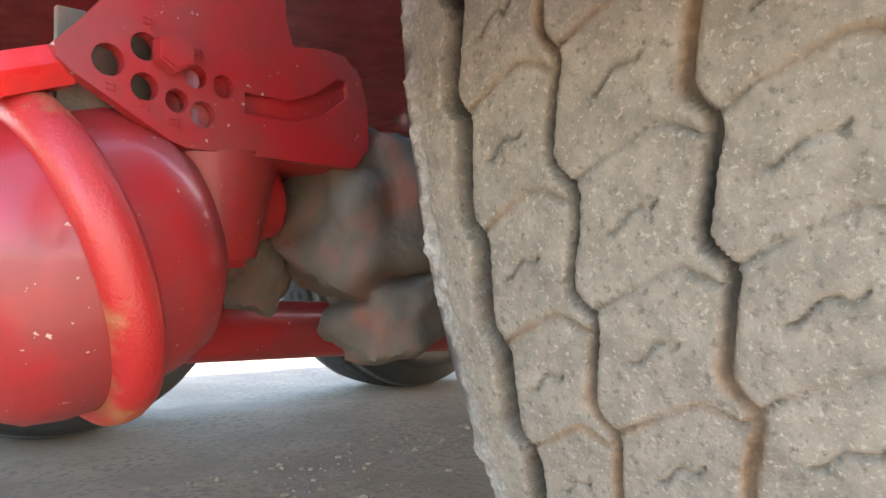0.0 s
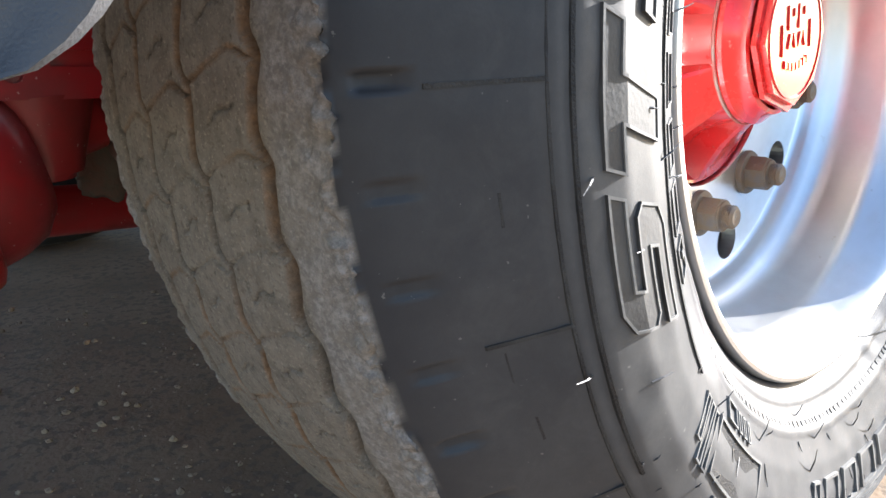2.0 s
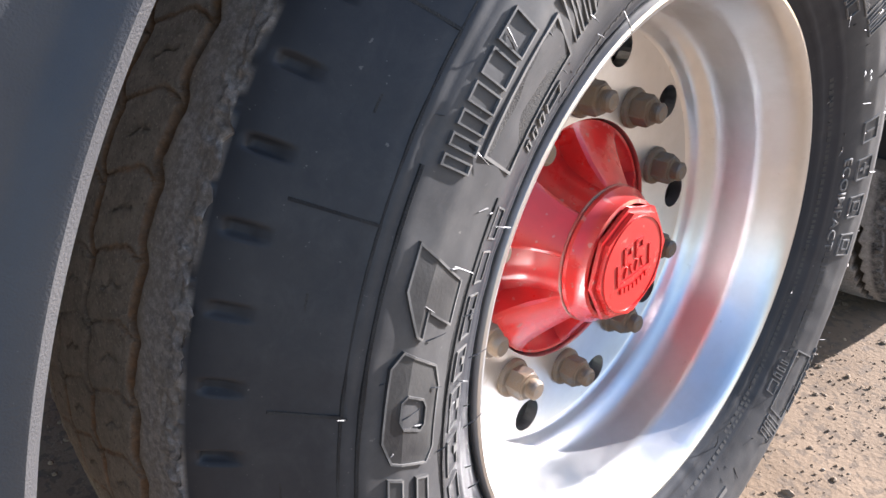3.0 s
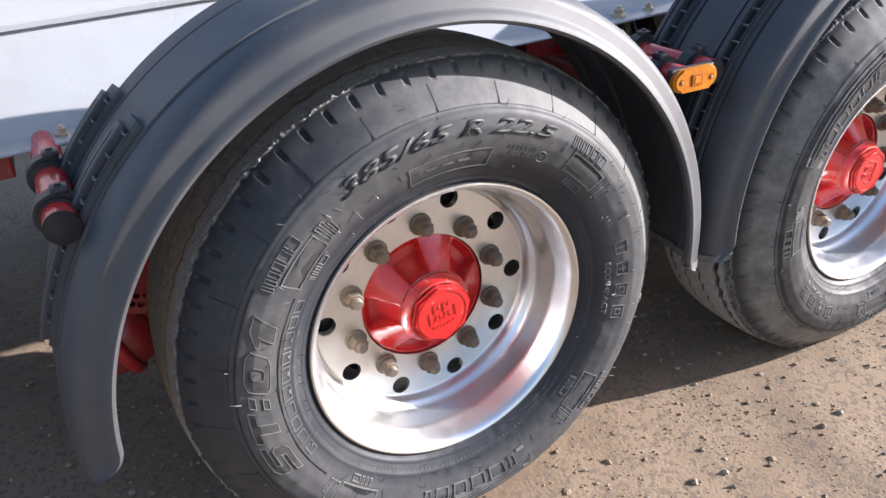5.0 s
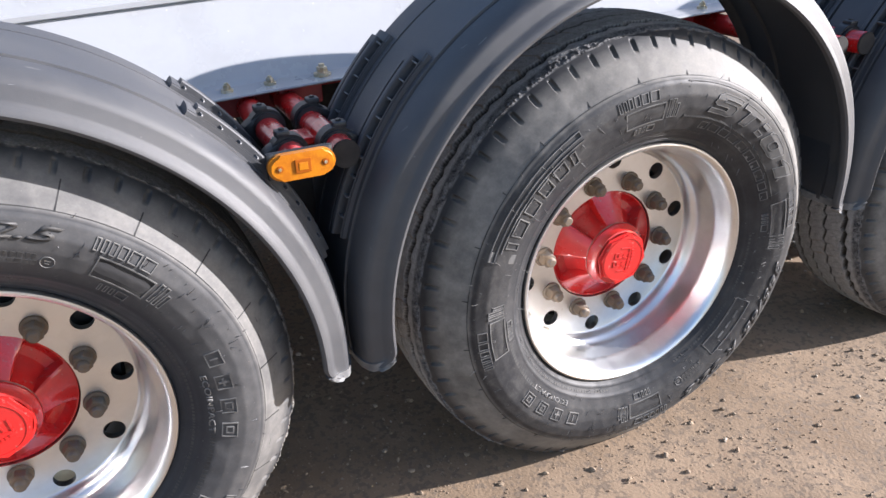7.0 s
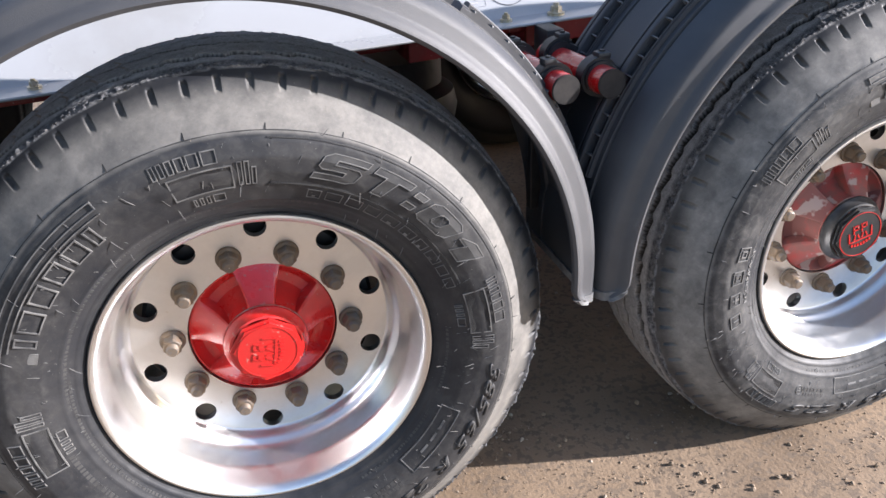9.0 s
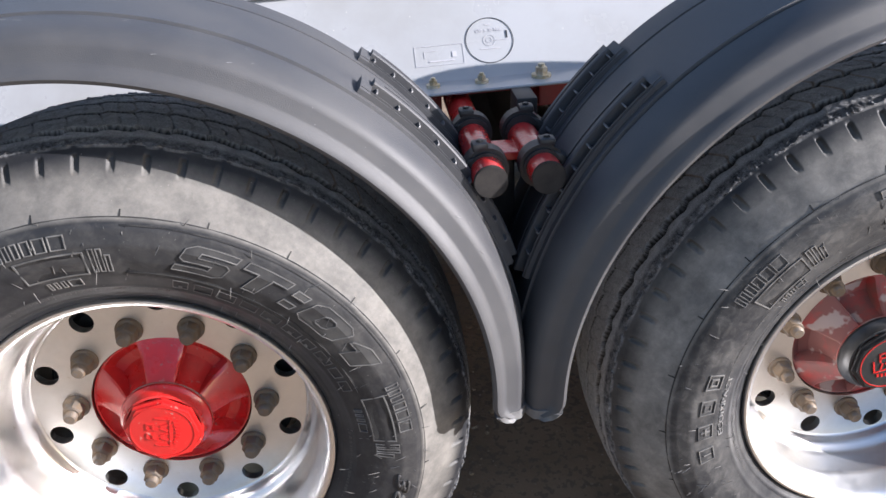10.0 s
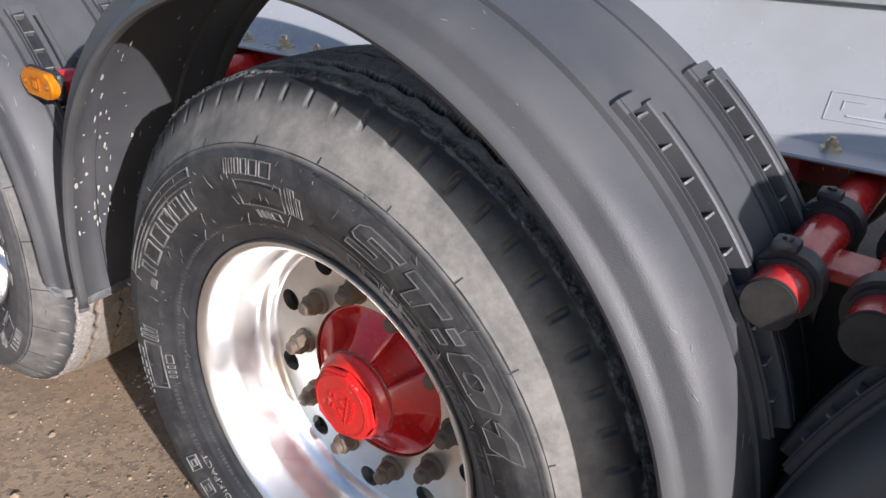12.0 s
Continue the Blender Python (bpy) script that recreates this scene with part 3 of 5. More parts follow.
def tyre(wheel, mesh, mat, turn, full=True):
    """A tyre with its inscriptions; turn: degrees by which it is turned on its rim."""
    turned = Matrix.Rotation(-radians(turn), 4, "Y")

    def mark(name, bm, label="", mat=LETTER, stuff=False):
        stuff = stuff or name in ("symbol", "pattern_field", "oval_field", "approval_mark")
        ob = part(name, bm, mat, wheel, label)
        ob.matrix_basis = turned
        if stuff:
            tagged(ob, kind="stuff")
        return ob

    mark("tyre", mesh, "", mat)
    if not full:
        return
    # the dark ribbed field under the model's letters, its edge raised
    bm = bmesh.new()
    arc_box(bm, 150, 213, 0.365, 0.438, 0.0007)
    mark("ribbed_field", bm, "finely ribbed darker field", FIELD)
    bm = bmesh.new()
    arc_box(bm, 149, 214, 0.438, 0.4396, 0.0016)
    arc_box(bm, 149, 214, 0.3636, 0.3652, 0.0014)
    arc_box(bm, 213, 213.3, 0.3652, 0.438, 0.0014)
    arc_box(bm, 0, 360, 0.4475, 0.4488, 0.0014)
    mark("mould_line", bm, "", FIELD, stuff=True)
    letters = mark("model_lettering", on_side(angular_words("ST:01", 0.046, 0.312, 0.0026, 0.42), 0.379, 179.5), "large raised rubber letters", INK if mat is RUBBER_GREY else MODEL)
    letters.data.materials.append(LETTER)
    bm = bmesh.new()
    rng = random.Random(21)
    a = 204.0
    while a > 152:
        w = rng.choice((3.6, 4.4, 5.0))
        arc_frame(bm, a - w, a, 0.341, 0.3575, 0.0011, 0.0012)
        if rng.random() < 0.6:
            arc_box(bm, a - w * 0.62, a - w * 0.38, 0.3421, 0.3460, 0.0012)
        a -= w + 1.3
    mark("small_print", bm, stuff=True)
    mark("size_lettering", on_side(words("385/65 R 22.5", 0.026, 0.0026, 0.35, 0.425, 0.022), 0.402, 92), "raised size lettering", INK)
    # maker's mark as plain shapes: a foot, a long bar over a row of plain blocks
    bm = bmesh.new()
    arc_box(bm, -68, -71, 0.366, 0.428, 0.0024)
    arc_frame(bm, -68, -110, 0.416, 0.430, 0.0018, 0.0026)
    arc_box(bm, -71, -110, 0.4065, 0.4085, 0.0026)
    a = -72.6
    for w in (2.2, 5.6, 5.0, 4.6, 4.6, 2.2):
        arc_frame(bm, a, a - w, 0.370, 0.402, 0.0022, 0.0026)
        a -= w + 1.9
    mark("maker_mark", bm, "raised outlined maker's mark")
    for at in (139, 46, -42, -132):
        bm = bmesh.new()
        block_sign(bm, at)
        mark("pattern_field", bm)
        bm = bmesh.new()
        arc_box(bm, at - 6.3, at + 7.3, 0.3652, 0.3998, 0.0006)
        mark("dark_panel", bm, "", FIELD)
    bm = bmesh.new()
    arc_frame(bm, 105, 80, 0.338, 0.374, 0.0015)
    for i in range(3):
        arc_box(bm, 100 - i * 5, 96.5 - i * 5, 0.354, 0.358, 0.0008)
    mark("oval_field", bm)
    bm = bmesh.new()
    for i in range(24):
        a0, a1 = 2 * math.pi * i / 24, 2 * math.pi * (i + 1) / 24
        rod((0.010 * math.cos(a0), 0.010 * math.sin(a0), 0.001), (0.010 * math.cos(a1), 0.010 * math.sin(a1), 0.001), 0.0008, 4, bm)
    box((0.009, 0.0016, 0.002), (0, 0.002, 0.0005), 0, bm)
    box((0.006, 0.0016, 0.002), (0, -0.003, 0.0005), 0, bm)
    mark("approval_mark", on_side(bm, 0.368, 63))
    for i in range(4):
        bm = bmesh.new()
        a = 13 - i * 8
        arc_frame(bm, a + 2.3, a - 2.3, 0.368, 0.396, 0.0017, 0.0022)
        if i == 0:
            arc_box(bm, a + 0.2, a - 0.2, 0.374, 0.388, 0.0016)
        elif i == 1:
            arc_box(bm, a + 1.2, a - 1.2, 0.380, 0.3835, 0.0018)
            arc_box(bm, a + 0.3, a - 0.3, 0.373, 0.391, 0.0018)
        else:
            arc_frame(bm, a + 1.1, a - 1.1, 0.375, 0.389, 0.0022, 0.0018)
        mark("symbol", bm)
    mark("slogan", on_side(words("ECOIMPACT", 0.011, 0.0014, 0, 0.125, 0.012), 0.346, -2), "", LETTER)
    # small print as bars, mould lines and vent hairs
    rng = random.Random(5)
    bm = bmesh.new()
    for start, end, r in ((134, 66, 0.322), (-50, -160, 0.326), (75, 66, 0.372), (75, 66, 0.360), (-10, -40, 0.350), (30, -60, 0.320)):
        a = start
        while a > end:
            w = rng.uniform(0.5, 1.3)
            arc_box(bm, a - w, a, r, r + (0.0042 if r < 0.34 else 0.008), 0.0006)
            a -= w + rng.uniform(0.35, 0.8)
    mark("small_print", bm, mat=INK, stuff=True)
    bm = bmesh.new()
    for i in range(24):
        a = i * 15 + 4
        arc_box(bm, a, a + 0.26, 0.449, 0.488 - 0.007 * (i % 2), 0.0018)
        arc_box(bm, a + 6, a + 8.0, 0.466 + 0.004 * (i % 3), 0.467 + 0.004 * (i % 3), 0.0006)
    arc_box(bm, 0, 360, 0.474, 0.4747, 0.0004)
    mark("mould_line", bm, "", FIELD, stuff=True)
    bm = bmesh.new()
    for i in range(220):
        a, r = rng.uniform(0, 360), rng.choice((0.322, 0.34, 0.348, 0.362, 0.372, 0.39, 0.40, 0.415, 0.43, 0.444))
        c, s_ = math.cos(radians(a)), math.sin(radians(a))
        at_ = Vector((r * c, side_y(r), r * s_))
        way = Vector((c, 0, s_)) * rng.choice((-1, 1)) + Vector((-s_, 0, c)) * rng.uniform(-0.5, 0.5)
        long_ = rng.uniform(0.003, 0.020)
        mid = at_ + way * long_ * 0.5 + Vector((0, -0.0016 - 0.05 * long_, 0))
        tip = at_ + way * long_ + Vector((0, -0.002 - rng.uniform(0, 0.14) * long_, 0))
        tip.y = min(tip.y, side_y(math.hypot(tip.x, tip.z)) - 0.001)
        rod(at_, mid, 0.0006, 4, bm)
        rod(mid, tip, 0.0005, 4, bm, radius2=0.0003)
    mark("vent_hair", bm, "", BLACK if mat is RUBBER_CLEAN else LETTER, stuff=True)


# ---- rim, nuts, hub ----
DISC_Y = 0.168


def rim_mesh():
    inside = [(0.2395, 0.1690), (0.2425, 0.1675), (0.2450, 0.1635), (0.2468, 0.1570), (0.2495, 0.1505), (0.2540, 0.1450), (0.2588, 0.1405), (0.2622, 0.1335), (0.2640, 0.1220), (0.2648, 0.1050), (0.2672, 0.0900), (0.2672, 0.0860), (0.2705, 0.0780), (0.2745, 0.0660), (0.2785, 0.0540)]
    lip = [(0.2815, 0.0450), (0.2850, 0.0385), (0.2890, 0.0345), (0.2930, 0.0325), (0.2962, 0.0330), (0.2982, 0.0365), (0.2984, 0.0415), (0.2965, 0.0475), (0.2915, 0.0545)]
    outside = [(0.2850, 0.066), (0.2830, 0.12), (0.2740, 0.165), (0.2740, 0.30), (0.2880, 0.335), (0.2960, 0.345), (0.2910, 0.349), (0.2830, 0.340), (0.2620, 0.30), (0.2580, 0.205), (0.2480, 0.188), (0.2395, 0.186)]
    return lathe(inside + lip + outside, 128, closed=True)


def disc_mesh():
    """The wheel disc with ten hand holes, cut through."""
    bm = bmesh.new()
    edges = []

    def ring(cx, cz, r, n):
        vs = [bm.verts.new((cx + r * math.cos(2 * math.pi * i / n), DISC_Y, cz + r * math.sin(2 * math.pi * i / n))) for i in range(n)]
        edges.extend(bm.edges.new((vs[i], vs[(i + 1) % n])) for i in range(n))

    ring(0, 0, 0.2400, 128)
    ring(0, 0, 0.1405, 80)
    for i in range(10):
        a = radians(36 * i + 18)
        ring(0.2170 * math.cos(a), 0.2170 * math.sin(a), 0.0205, 28)
    bmesh.ops.triangle_fill(bm, use_beauty=True, use_dissolve=False, edges=edges, normal=(0, -1, 0))
    made = bmesh.ops.extrude_face_region(bm, geom=list(bm.faces))["geom"]
    for v in made:
        if isinstance(v, bmesh.types.BMVert):
            v.co.y += 0.016
    return bm


def nut_mesh():
    """A wheel nut in one piece: turning collar, hexagon with softened corners, stud end with its thread."""
    rows = [(0.0232, 0.0, 0), (0.0234, 0.004, 0), (0.0222, 0.0062, 0), (0.0200, 0.0068, 0), (0.0188, 0.0072, 1), (0.0188, 0.0235, 1), (0.0172, 0.0262, 0.6), (0.0150, 0.0270, 0), (0.0148, 0.0286, 0), (0.0112, 0.0292, 0)]
    rows += [(0.0116 if k % 2 else 0.0106, 0.0300 + 0.0011 * k, 0) for k in range(9)] + [(0.0085, 0.0405, 0), (0.0005, 0.0408, 0)]
    bm = bmesh.new()
    rings = []
    for r, out, hexed in rows:
        ring = []
        for i in range(36):
            a = 2 * math.pi * i / 36
            flat = math.cos(math.pi / 6) / math.cos((a % (math.pi / 3)) - math.pi / 6)
            k = r * (1 + hexed * (flat - 1))
            ring.append(bm.verts.new((k * math.cos(a), DISC_Y - out, k * math.sin(a))))
        rings.append(ring)
    for a, b in zip(rings, rings[1:]):
        for i in range(36):
            j = (i + 1) % 36
            bm.faces.new((a[i], a[j], b[j], b[i]))
    return bm


def hub_mesh():
    """A bell-shaped hub: a round flange in the disc's bore and five broad ribs with deep pockets between them."""
    rib = [(0.1385, 0.205), (0.1390, 0.178), (0.1375, 0.1735), (0.1330, 0.1715), (0.1250, 0.1670), (0.1130, 0.1580), (0.0990, 0.1470), (0.0880, 0.1370), (0.0800, 0.1295), (0.0755, 0.1245), (0.0735, 0.1205), (0.0735, 0.119), (0.0735, 0.114), (0.069, 0.112), (0.04, 0.112)]
    pocket = [(0.1385, 0.205), (0.1390, 0.178), (0.1375, 0.1735), (0.1345, 0.1740), (0.1300, 0.1810), (0.1180, 0.1880), (0.1000, 0.1850), (0.0860, 0.1680), (0.0780, 0.1470), (0.0748, 0.1300), (0.0735, 0.1215), (0.0735, 0.119), (0.0735, 0.114), (0.069, 0.112), (0.04, 0.112)]
    bm = bmesh.new()
    rings = []
    steps = 180
    for i in range(steps):
        a = 2 * math.pi * i / steps
        w = min(1.0, max(0.0, 0.5 + 6.0 * (math.cos(5 * a) - 0.05)))
        w = w * w * (3 - 2 * w)
        rings.append([bm.verts.new(((p[0] * (1 - w) + q[0] * w) * math.cos(a), p[1] * (1 - w) + q[1] * w, (p[0] * (1 - w) + q[0] * w) * math.sin(a))) for p, q in zip(rib, pocket)])
    for i in range(steps):
        a, b = rings[i], rings[(i + 1) % steps]
        for j in range(len(rib) - 1):
            bm.faces.new((a[j], a[j + 1], b[j + 1], b[j]))
    return bm


def hub_cap_mesh():
    """The screwed cap: a domed collar that draws in to an eight-sided head with rounded corners."""
    bm = lathe([(0.060, 0.1240), (0.0762, 0.1232), (0.0782, 0.1205), (0.0776, 0.1165), (0.0735, 0.1120), (0.0700, 0.1065), (0.0680, 0.1000), (0.0640, 0.0985)], 72)
    rod((0, 0.1020, 0), (0, 0.0864, 0), 0.0668, 8, bm, bevel=0.0055)
    return bm


def emblem_mesh():
    """The cast mark on the cap: a fine ring, two upright fields over a base with a bowed foot, as plain raised shapes."""
    bm = lathe([(0.0530, 0.0872), (0.0530, 0.0852), (0.0546, 0.0852), (0.0546, 0.0872)], 56)
    y, d = 0.0860, 0.0026
    for x in (-0.011, 0.010):
        box((0.0030, d, 0.021), (x - 0.0055, y, 0.017), 0, bm)
        box((0.0125, d, 0.0028), (x, y, 0.0261), 0, bm)
        box((0.0125, d, 0.0028), (x, y, 0.0160), 0, bm)
        box((0.0030, d, 0.0115), (x + 0.0060, y, 0.0210), 0, bm)
    for i in range(4):
        box((0.0030, d, 0.013), (-0.015 + i * 0.010, y, -0.003), 0, bm, Matrix.Rotation(radians(18 * (-1) ** i), 4, "Y"))
    box((0.058, d, 0.0026), (0, y, -0.013), 0, bm)
    for x in (-0.029, 0.029):
        box((0.0028, d, 0.027), (x, y, -0.001), 0, bm)
    for i in range(7):
        box((0.0042, d, 0.0072), (-0.0228 + i * 0.0076, y, -0.0215 - 0.004 * math.cos((i - 3) * 0.5)), 0, bm)
    return bm


MESHES = {}


def shared(key, make, mat, smooth=True):
    """A mesh made once and shared by alike parts."""
    if key not in MESHES:
        bm = make()
        me = bpy.data.meshes.new(key)
        bmesh.ops.recalc_face_normals(bm, faces=bm.faces)
        bm.to_mesh(me)
        bm.free()
        me.materials.append(mat)
        if smooth:
            me.shade_smooth()
            me.set_sharp_from_angle(angle=radians(32))
        MESHES[key] = me
    return MESHES[key]


def wheel(x, mesh, tyre_mat, tyre_turn, bolt_turn, label, hub_mat=None, cap_mat=None, face_mat=None, cap_turn=0.0, far=False):
    ob = part("wheel", shared("rim", rim_mesh, ALU), ALU, TRAILER, label)
    ob.matrix_basis = pose(x, 0, AXLE_Z) if not far else pose(x, 2.55, AXLE_Z, 0, 0, 180)
    tyre(ob, mesh, tyre_mat, tyre_turn, not far)
    turned = Matrix.Rotation(-radians(bolt_turn), 4, "Y")
    disc = part("wheel_disc", shared("disc", disc_mesh, ALU, False), ALU, ob, "polished aluminium disc with hand holes")
    disc.matrix_basis = turned
    hub_key = hub_mat.name if hub_mat else "red"
    hub = part("hub", shared("hub " + hub_key, hub_mesh, hub_mat or RED), None, ob, "dull worn red hub" if hub_mat else "glossy red painted hub")
    hub.matrix_basis = Matrix.Rotation(-radians(bolt_turn + 20), 4, "Y")
    part("brake_drum", shared("drum", lambda: lathe([(0.0, 0.2065), (0.215, 0.2065), (0.222, 0.215), (0.222, 0.42), (0.0, 0.42)], 48), BLACK), None, ob)
    for i in range(10):
        nut = part("wheel_nut", shared("nut", nut_mesh, STEEL), None, ob)
        nut.matrix_basis = Matrix.Rotation(-radians(bolt_turn + 36 * i), 4, "Y") @ Matrix.Translation((0.1675, 0, 0)) @ Matrix.Rotation(0.7 * i, 4, "Y")
    spin = Matrix.Rotation(-radians(cap_turn), 4, "Y")
    part("hub_cap", shared("cap " + (cap_mat.name if cap_mat else "red"), hub_cap_mesh, cap_mat or RED), None, ob).matrix_basis = spin
    part("worn_ring", shared("worn", lambda: lathe([(0.0700, 0.1268), (0.0772, 0.1262), (0.0788, 0.1245), (0.0784, 0.1228), (0.0700, 0.1222)], 64), GRIME), None, ob, "dusty grey ring behind the cap")
    part("emblem", shared("emblem " + (face_mat.name if face_mat else "red"), emblem_mesh, face_mat or RED, False), None, ob).matrix_basis = spin
    return ob


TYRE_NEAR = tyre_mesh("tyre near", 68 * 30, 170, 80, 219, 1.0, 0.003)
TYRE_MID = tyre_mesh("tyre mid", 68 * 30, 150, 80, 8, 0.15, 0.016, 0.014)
TYRE_FAR = tyre_mesh("tyre far", 68 * 4, 24, 12, 11)
TYRE_NEAR.materials.append(RUBBER_CLEAN)
TYRE_MID.materials.append(RUBBER)
TYRE_LAST = TYRE_MID.copy()
TYRE_LAST.materials[0] = RUBBER_GREY
TYRE_FAR.materials.append(RUBBER_SHADED)
AXLES = (0.0, 1.314, 2.625)
wheel(AXLES[0], TYRE_NEAR, RUBBER_CLEAN, 0, 18, "polished rim with glossy red hub and dark dusty tyre, frayed tread edge", cap_turn=8)
wheel(AXLES[1], TYRE_MID, RUBBER, -131, 32, "polished rim with glossy red hub and grey dusty tyre", cap_turn=80)
wheel(AXLES[2], TYRE_LAST, RUBBER_GREY, 181, 18, "polished rim with dull worn red hub and dusty tyre", RED_DULL, BLACK, RED, cap_turn=15)
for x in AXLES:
    wheel(x, TYRE_FAR, RUBBER_SHADED, 40, 18, "wheel on the trailer's far side in shade", far=True)


# ---- mudguards ----
def guard_profile():
    """Cross-section (radius, y): beaded outer edge, rounded shoulder, flat top with a step, turned inner edge; closed, 4 mm thick."""
    top = [(0.5935, 0.004), (0.5915, -0.004), (0.5930, -0.0105), (0.5985, -0.0135), (0.6040, -0.0115), (0.6100, -0.0055), (0.6140, -0.0005), (0.6180, 0.0020), (0.6350, 0.0050), (0.6425, 0.0090), (0.6490, 0.0180), (0.6550, 0.034), (0.6585, 0.054), (0.6605, 0.070), (0.6545, 0.0720), (0.6545, 0.0755), (0.6635, 0.078), (0.6645, 0.250), (0.6555, 0.2515), (0.6555, 0.2560), (0.6645, 0.258), (0.6645, 0.324), (0.662, 0.333), (0.654, 0.3365), (0.640, 0.337)]
    under = [(0.640, 0.333), (0.653, 0.332), (0.659, 0.327), (0.6525, 0.260), (0.6525, 0.249), (0.659, 0.246), (0.659, 0.086), (0.651, 0.080), (0.651, 0.069), (0.6535, 0.063), (0.650, 0.045), (0.643, 0.026), (0.632, 0.013), (0.618, 0.006), (0.606, 0.003)]
    return top + under


def rail_arc(profile, a0, a1, steps=14):
    return lathe(profile, steps, closed=True, start=a0, end=a1)


def lip_profile():
    """The thickened edge that closes a mudguard's end."""
    return [(0.590, 0.006), (0.589, -0.004), (0.592, -0.0125), (0.5985, -0.0155), (0.606, -0.0130), (0.612, -0.0065), (0.619, -0.0010), (0.637, 0.0025), (0.645, 0.0075), (0.652, 0.017), (0.6585, 0.034), (0.6620, 0.058), (0.6635, 0.088), (0.668, 0.092), (0.668, 0.328), (0.660, 0.339), (0.650, 0.341), (0.636, 0.341), (0.636, 0.329), (0.648, 0.327), (0.655, 0.321), (0.655, 0.10), (0.649, 0.085), (0.646, 0.045), (0.639, 0.029), (0.628, 0.017), (0.615, 0.010)]


def rounded_ends(bm, ends, reach=3.2, bare=False):
    """Rounds the lower corners of a mudguard's outer edge towards its ends."""
    for v in bm.verts:
        a = math.degrees(math.atan2(v.co.z, v.co.x))
        a = a + 360 if a < -90 else a
        plain = bare and a > 90
        u = min(1.0, max(0.0, 1 - min(a - ends[0], ends[1] - a) / (4.6 if plain else reach)))
        r = math.hypot(v.co.x, v.co.z)
        if u > 0 and v.co.y < 0.10 and r < 0.646:
            share = (0.97 if plain else 0.62) * (1 - math.sqrt(1 - u * u))
            k = (r + (0.646 - r) * share) / r
            v.co.x *= k
            v.co.z *= k
            v.co.y += (0.006 - v.co.y) * share * 0.7
    return bm


def curled(bm, depth, reach=34.0):
    """Draws a mudguard's end at angle 0 inward."""
    for v in bm.verts:
        a = math.degrees(math.atan2(v.co.z, v.co.x))
        if -20 < a < reach:
            k = 1 - depth * (min(1.1, (reach - a) / reach)) ** 1.7 / 0.62
            v.co.x *= k
            v.co.z *= k
    return bm


def mudguard(x, label, dx=-0.015, dz=0.0, tilt=0.0, mirror=False, rails=(48.0, 132.5), ends=(-3.0, 183.0), curl=0.0, bare=False):
    m = Matrix.Translation((x + dx, 0, AXLE_Z + dz)) @ Matrix.Rotation(-radians(tilt), 4, "Y")
    bm = lathe(guard_profile(), 320 if bare else 160, closed=True, start=ends[0], end=ends[1])
    if mirror:
        for v in bm.verts:
            v.co.y = 2.55 - v.co.y
        ob = part("mudguard", bm, PLASTIC, TRAILER, label, True, 40)
        ob.matrix_basis = Matrix.Translation((x + dx, 0, AXLE_Z + dz))
        return ob
    ob = part("mudguard", curled(rounded_ends(bm, ends, bare=bare), curl), PLASTIC, TRAILER, label, True, 40)
    ob.matrix_basis = m
    for a in (ends[0] - 0.7,) if bare else (ends[0] - 0.7, ends[1] - 0.9):
        part("end_lip", curled(rounded_ends(lathe(lip_profile(), 4, closed=True, start=a, end=a + 1.6), (ends[0] - 0.7, ends[1] + 0.7), 3.9), curl), EDGE, ob, "pale worn thickened end", True, 50)
    def rail(name, profile, a0, a1, steps, mat, label="", smooth=False):
        part(name, curled(rail_arc(profile, a0, a1, steps), curl), mat, ob, label, smooth)

    for a0, sign in ((rails[0], 1), (rails[1], -1)):
        for y, span in ((0.090, 31.0), (0.272, 20.0)):
            a1 = a0 - sign * span
            # two fine ridges, an open channel crossed by rungs, and a broad bar with a long slot, filled with a black
            # strip for its shade
            for k, tall in ((0.0, 0.672), (0.0045, 0.6745)):
                rail("ridge", [(0.662, y + k), (tall, y + k + 0.0006), (tall, y + k + 0.0024), (0.662, y + k + 0.0032)], a0 + sign * 1.5, a1, 18, PLASTIC, "", True)
            rail("rail_channel", [(0.6615, y + 0.008), (0.6662, y + 0.008), (0.6662, y + 0.0245), (0.6615, y + 0.0245)], a0, a1, 18, BLACK)
            rail("rail_bar", [(0.662, y + 0.024), (0.6825, y + 0.0250), (0.6845, y + 0.0270), (0.6850, y + 0.0345), (0.662, y + 0.0345)], a0, a1, 18, PLASTIC, "", True)
            rail("rail_bar", [(0.662, y + 0.0405), (0.6850, y + 0.0405), (0.6850, y + 0.0500), (0.6835, y + 0.0520), (0.662, y + 0.0535)], a0, a1, 18, PLASTIC, "", True)
            rail("slot", [(0.6615, y + 0.0345), (0.6838, y + 0.0345), (0.6838, y + 0.0405), (0.6615, y + 0.0405)], a0 - sign * 1.4, a1, 18, SLOT_SHADE, "near-black strip painted as the long slot's shade")
            rail("slot_end", [(0.662, y + 0.0343), (0.6850, y + 0.0343), (0.6850, y + 0.0407), (0.662, y + 0.0407)], a0 - sign * 1.4, a0, 1, PLASTIC)
            rail("end_stop", [(0.662, y - 0.001), (0.6715, y), (0.6725, y + 0.002), (0.6770, y + 0.024), (0.6770, y + 0.052), (0.662, y + 0.053)], a0, a0 + sign * 1.5, 2, PLASTIC, "", True)
            # rungs in the paler EDGE colour, a painted highlight
            for i in range(int(span / 3.35)):
                a = a0 - sign * (0.6 + 3.35 * i)
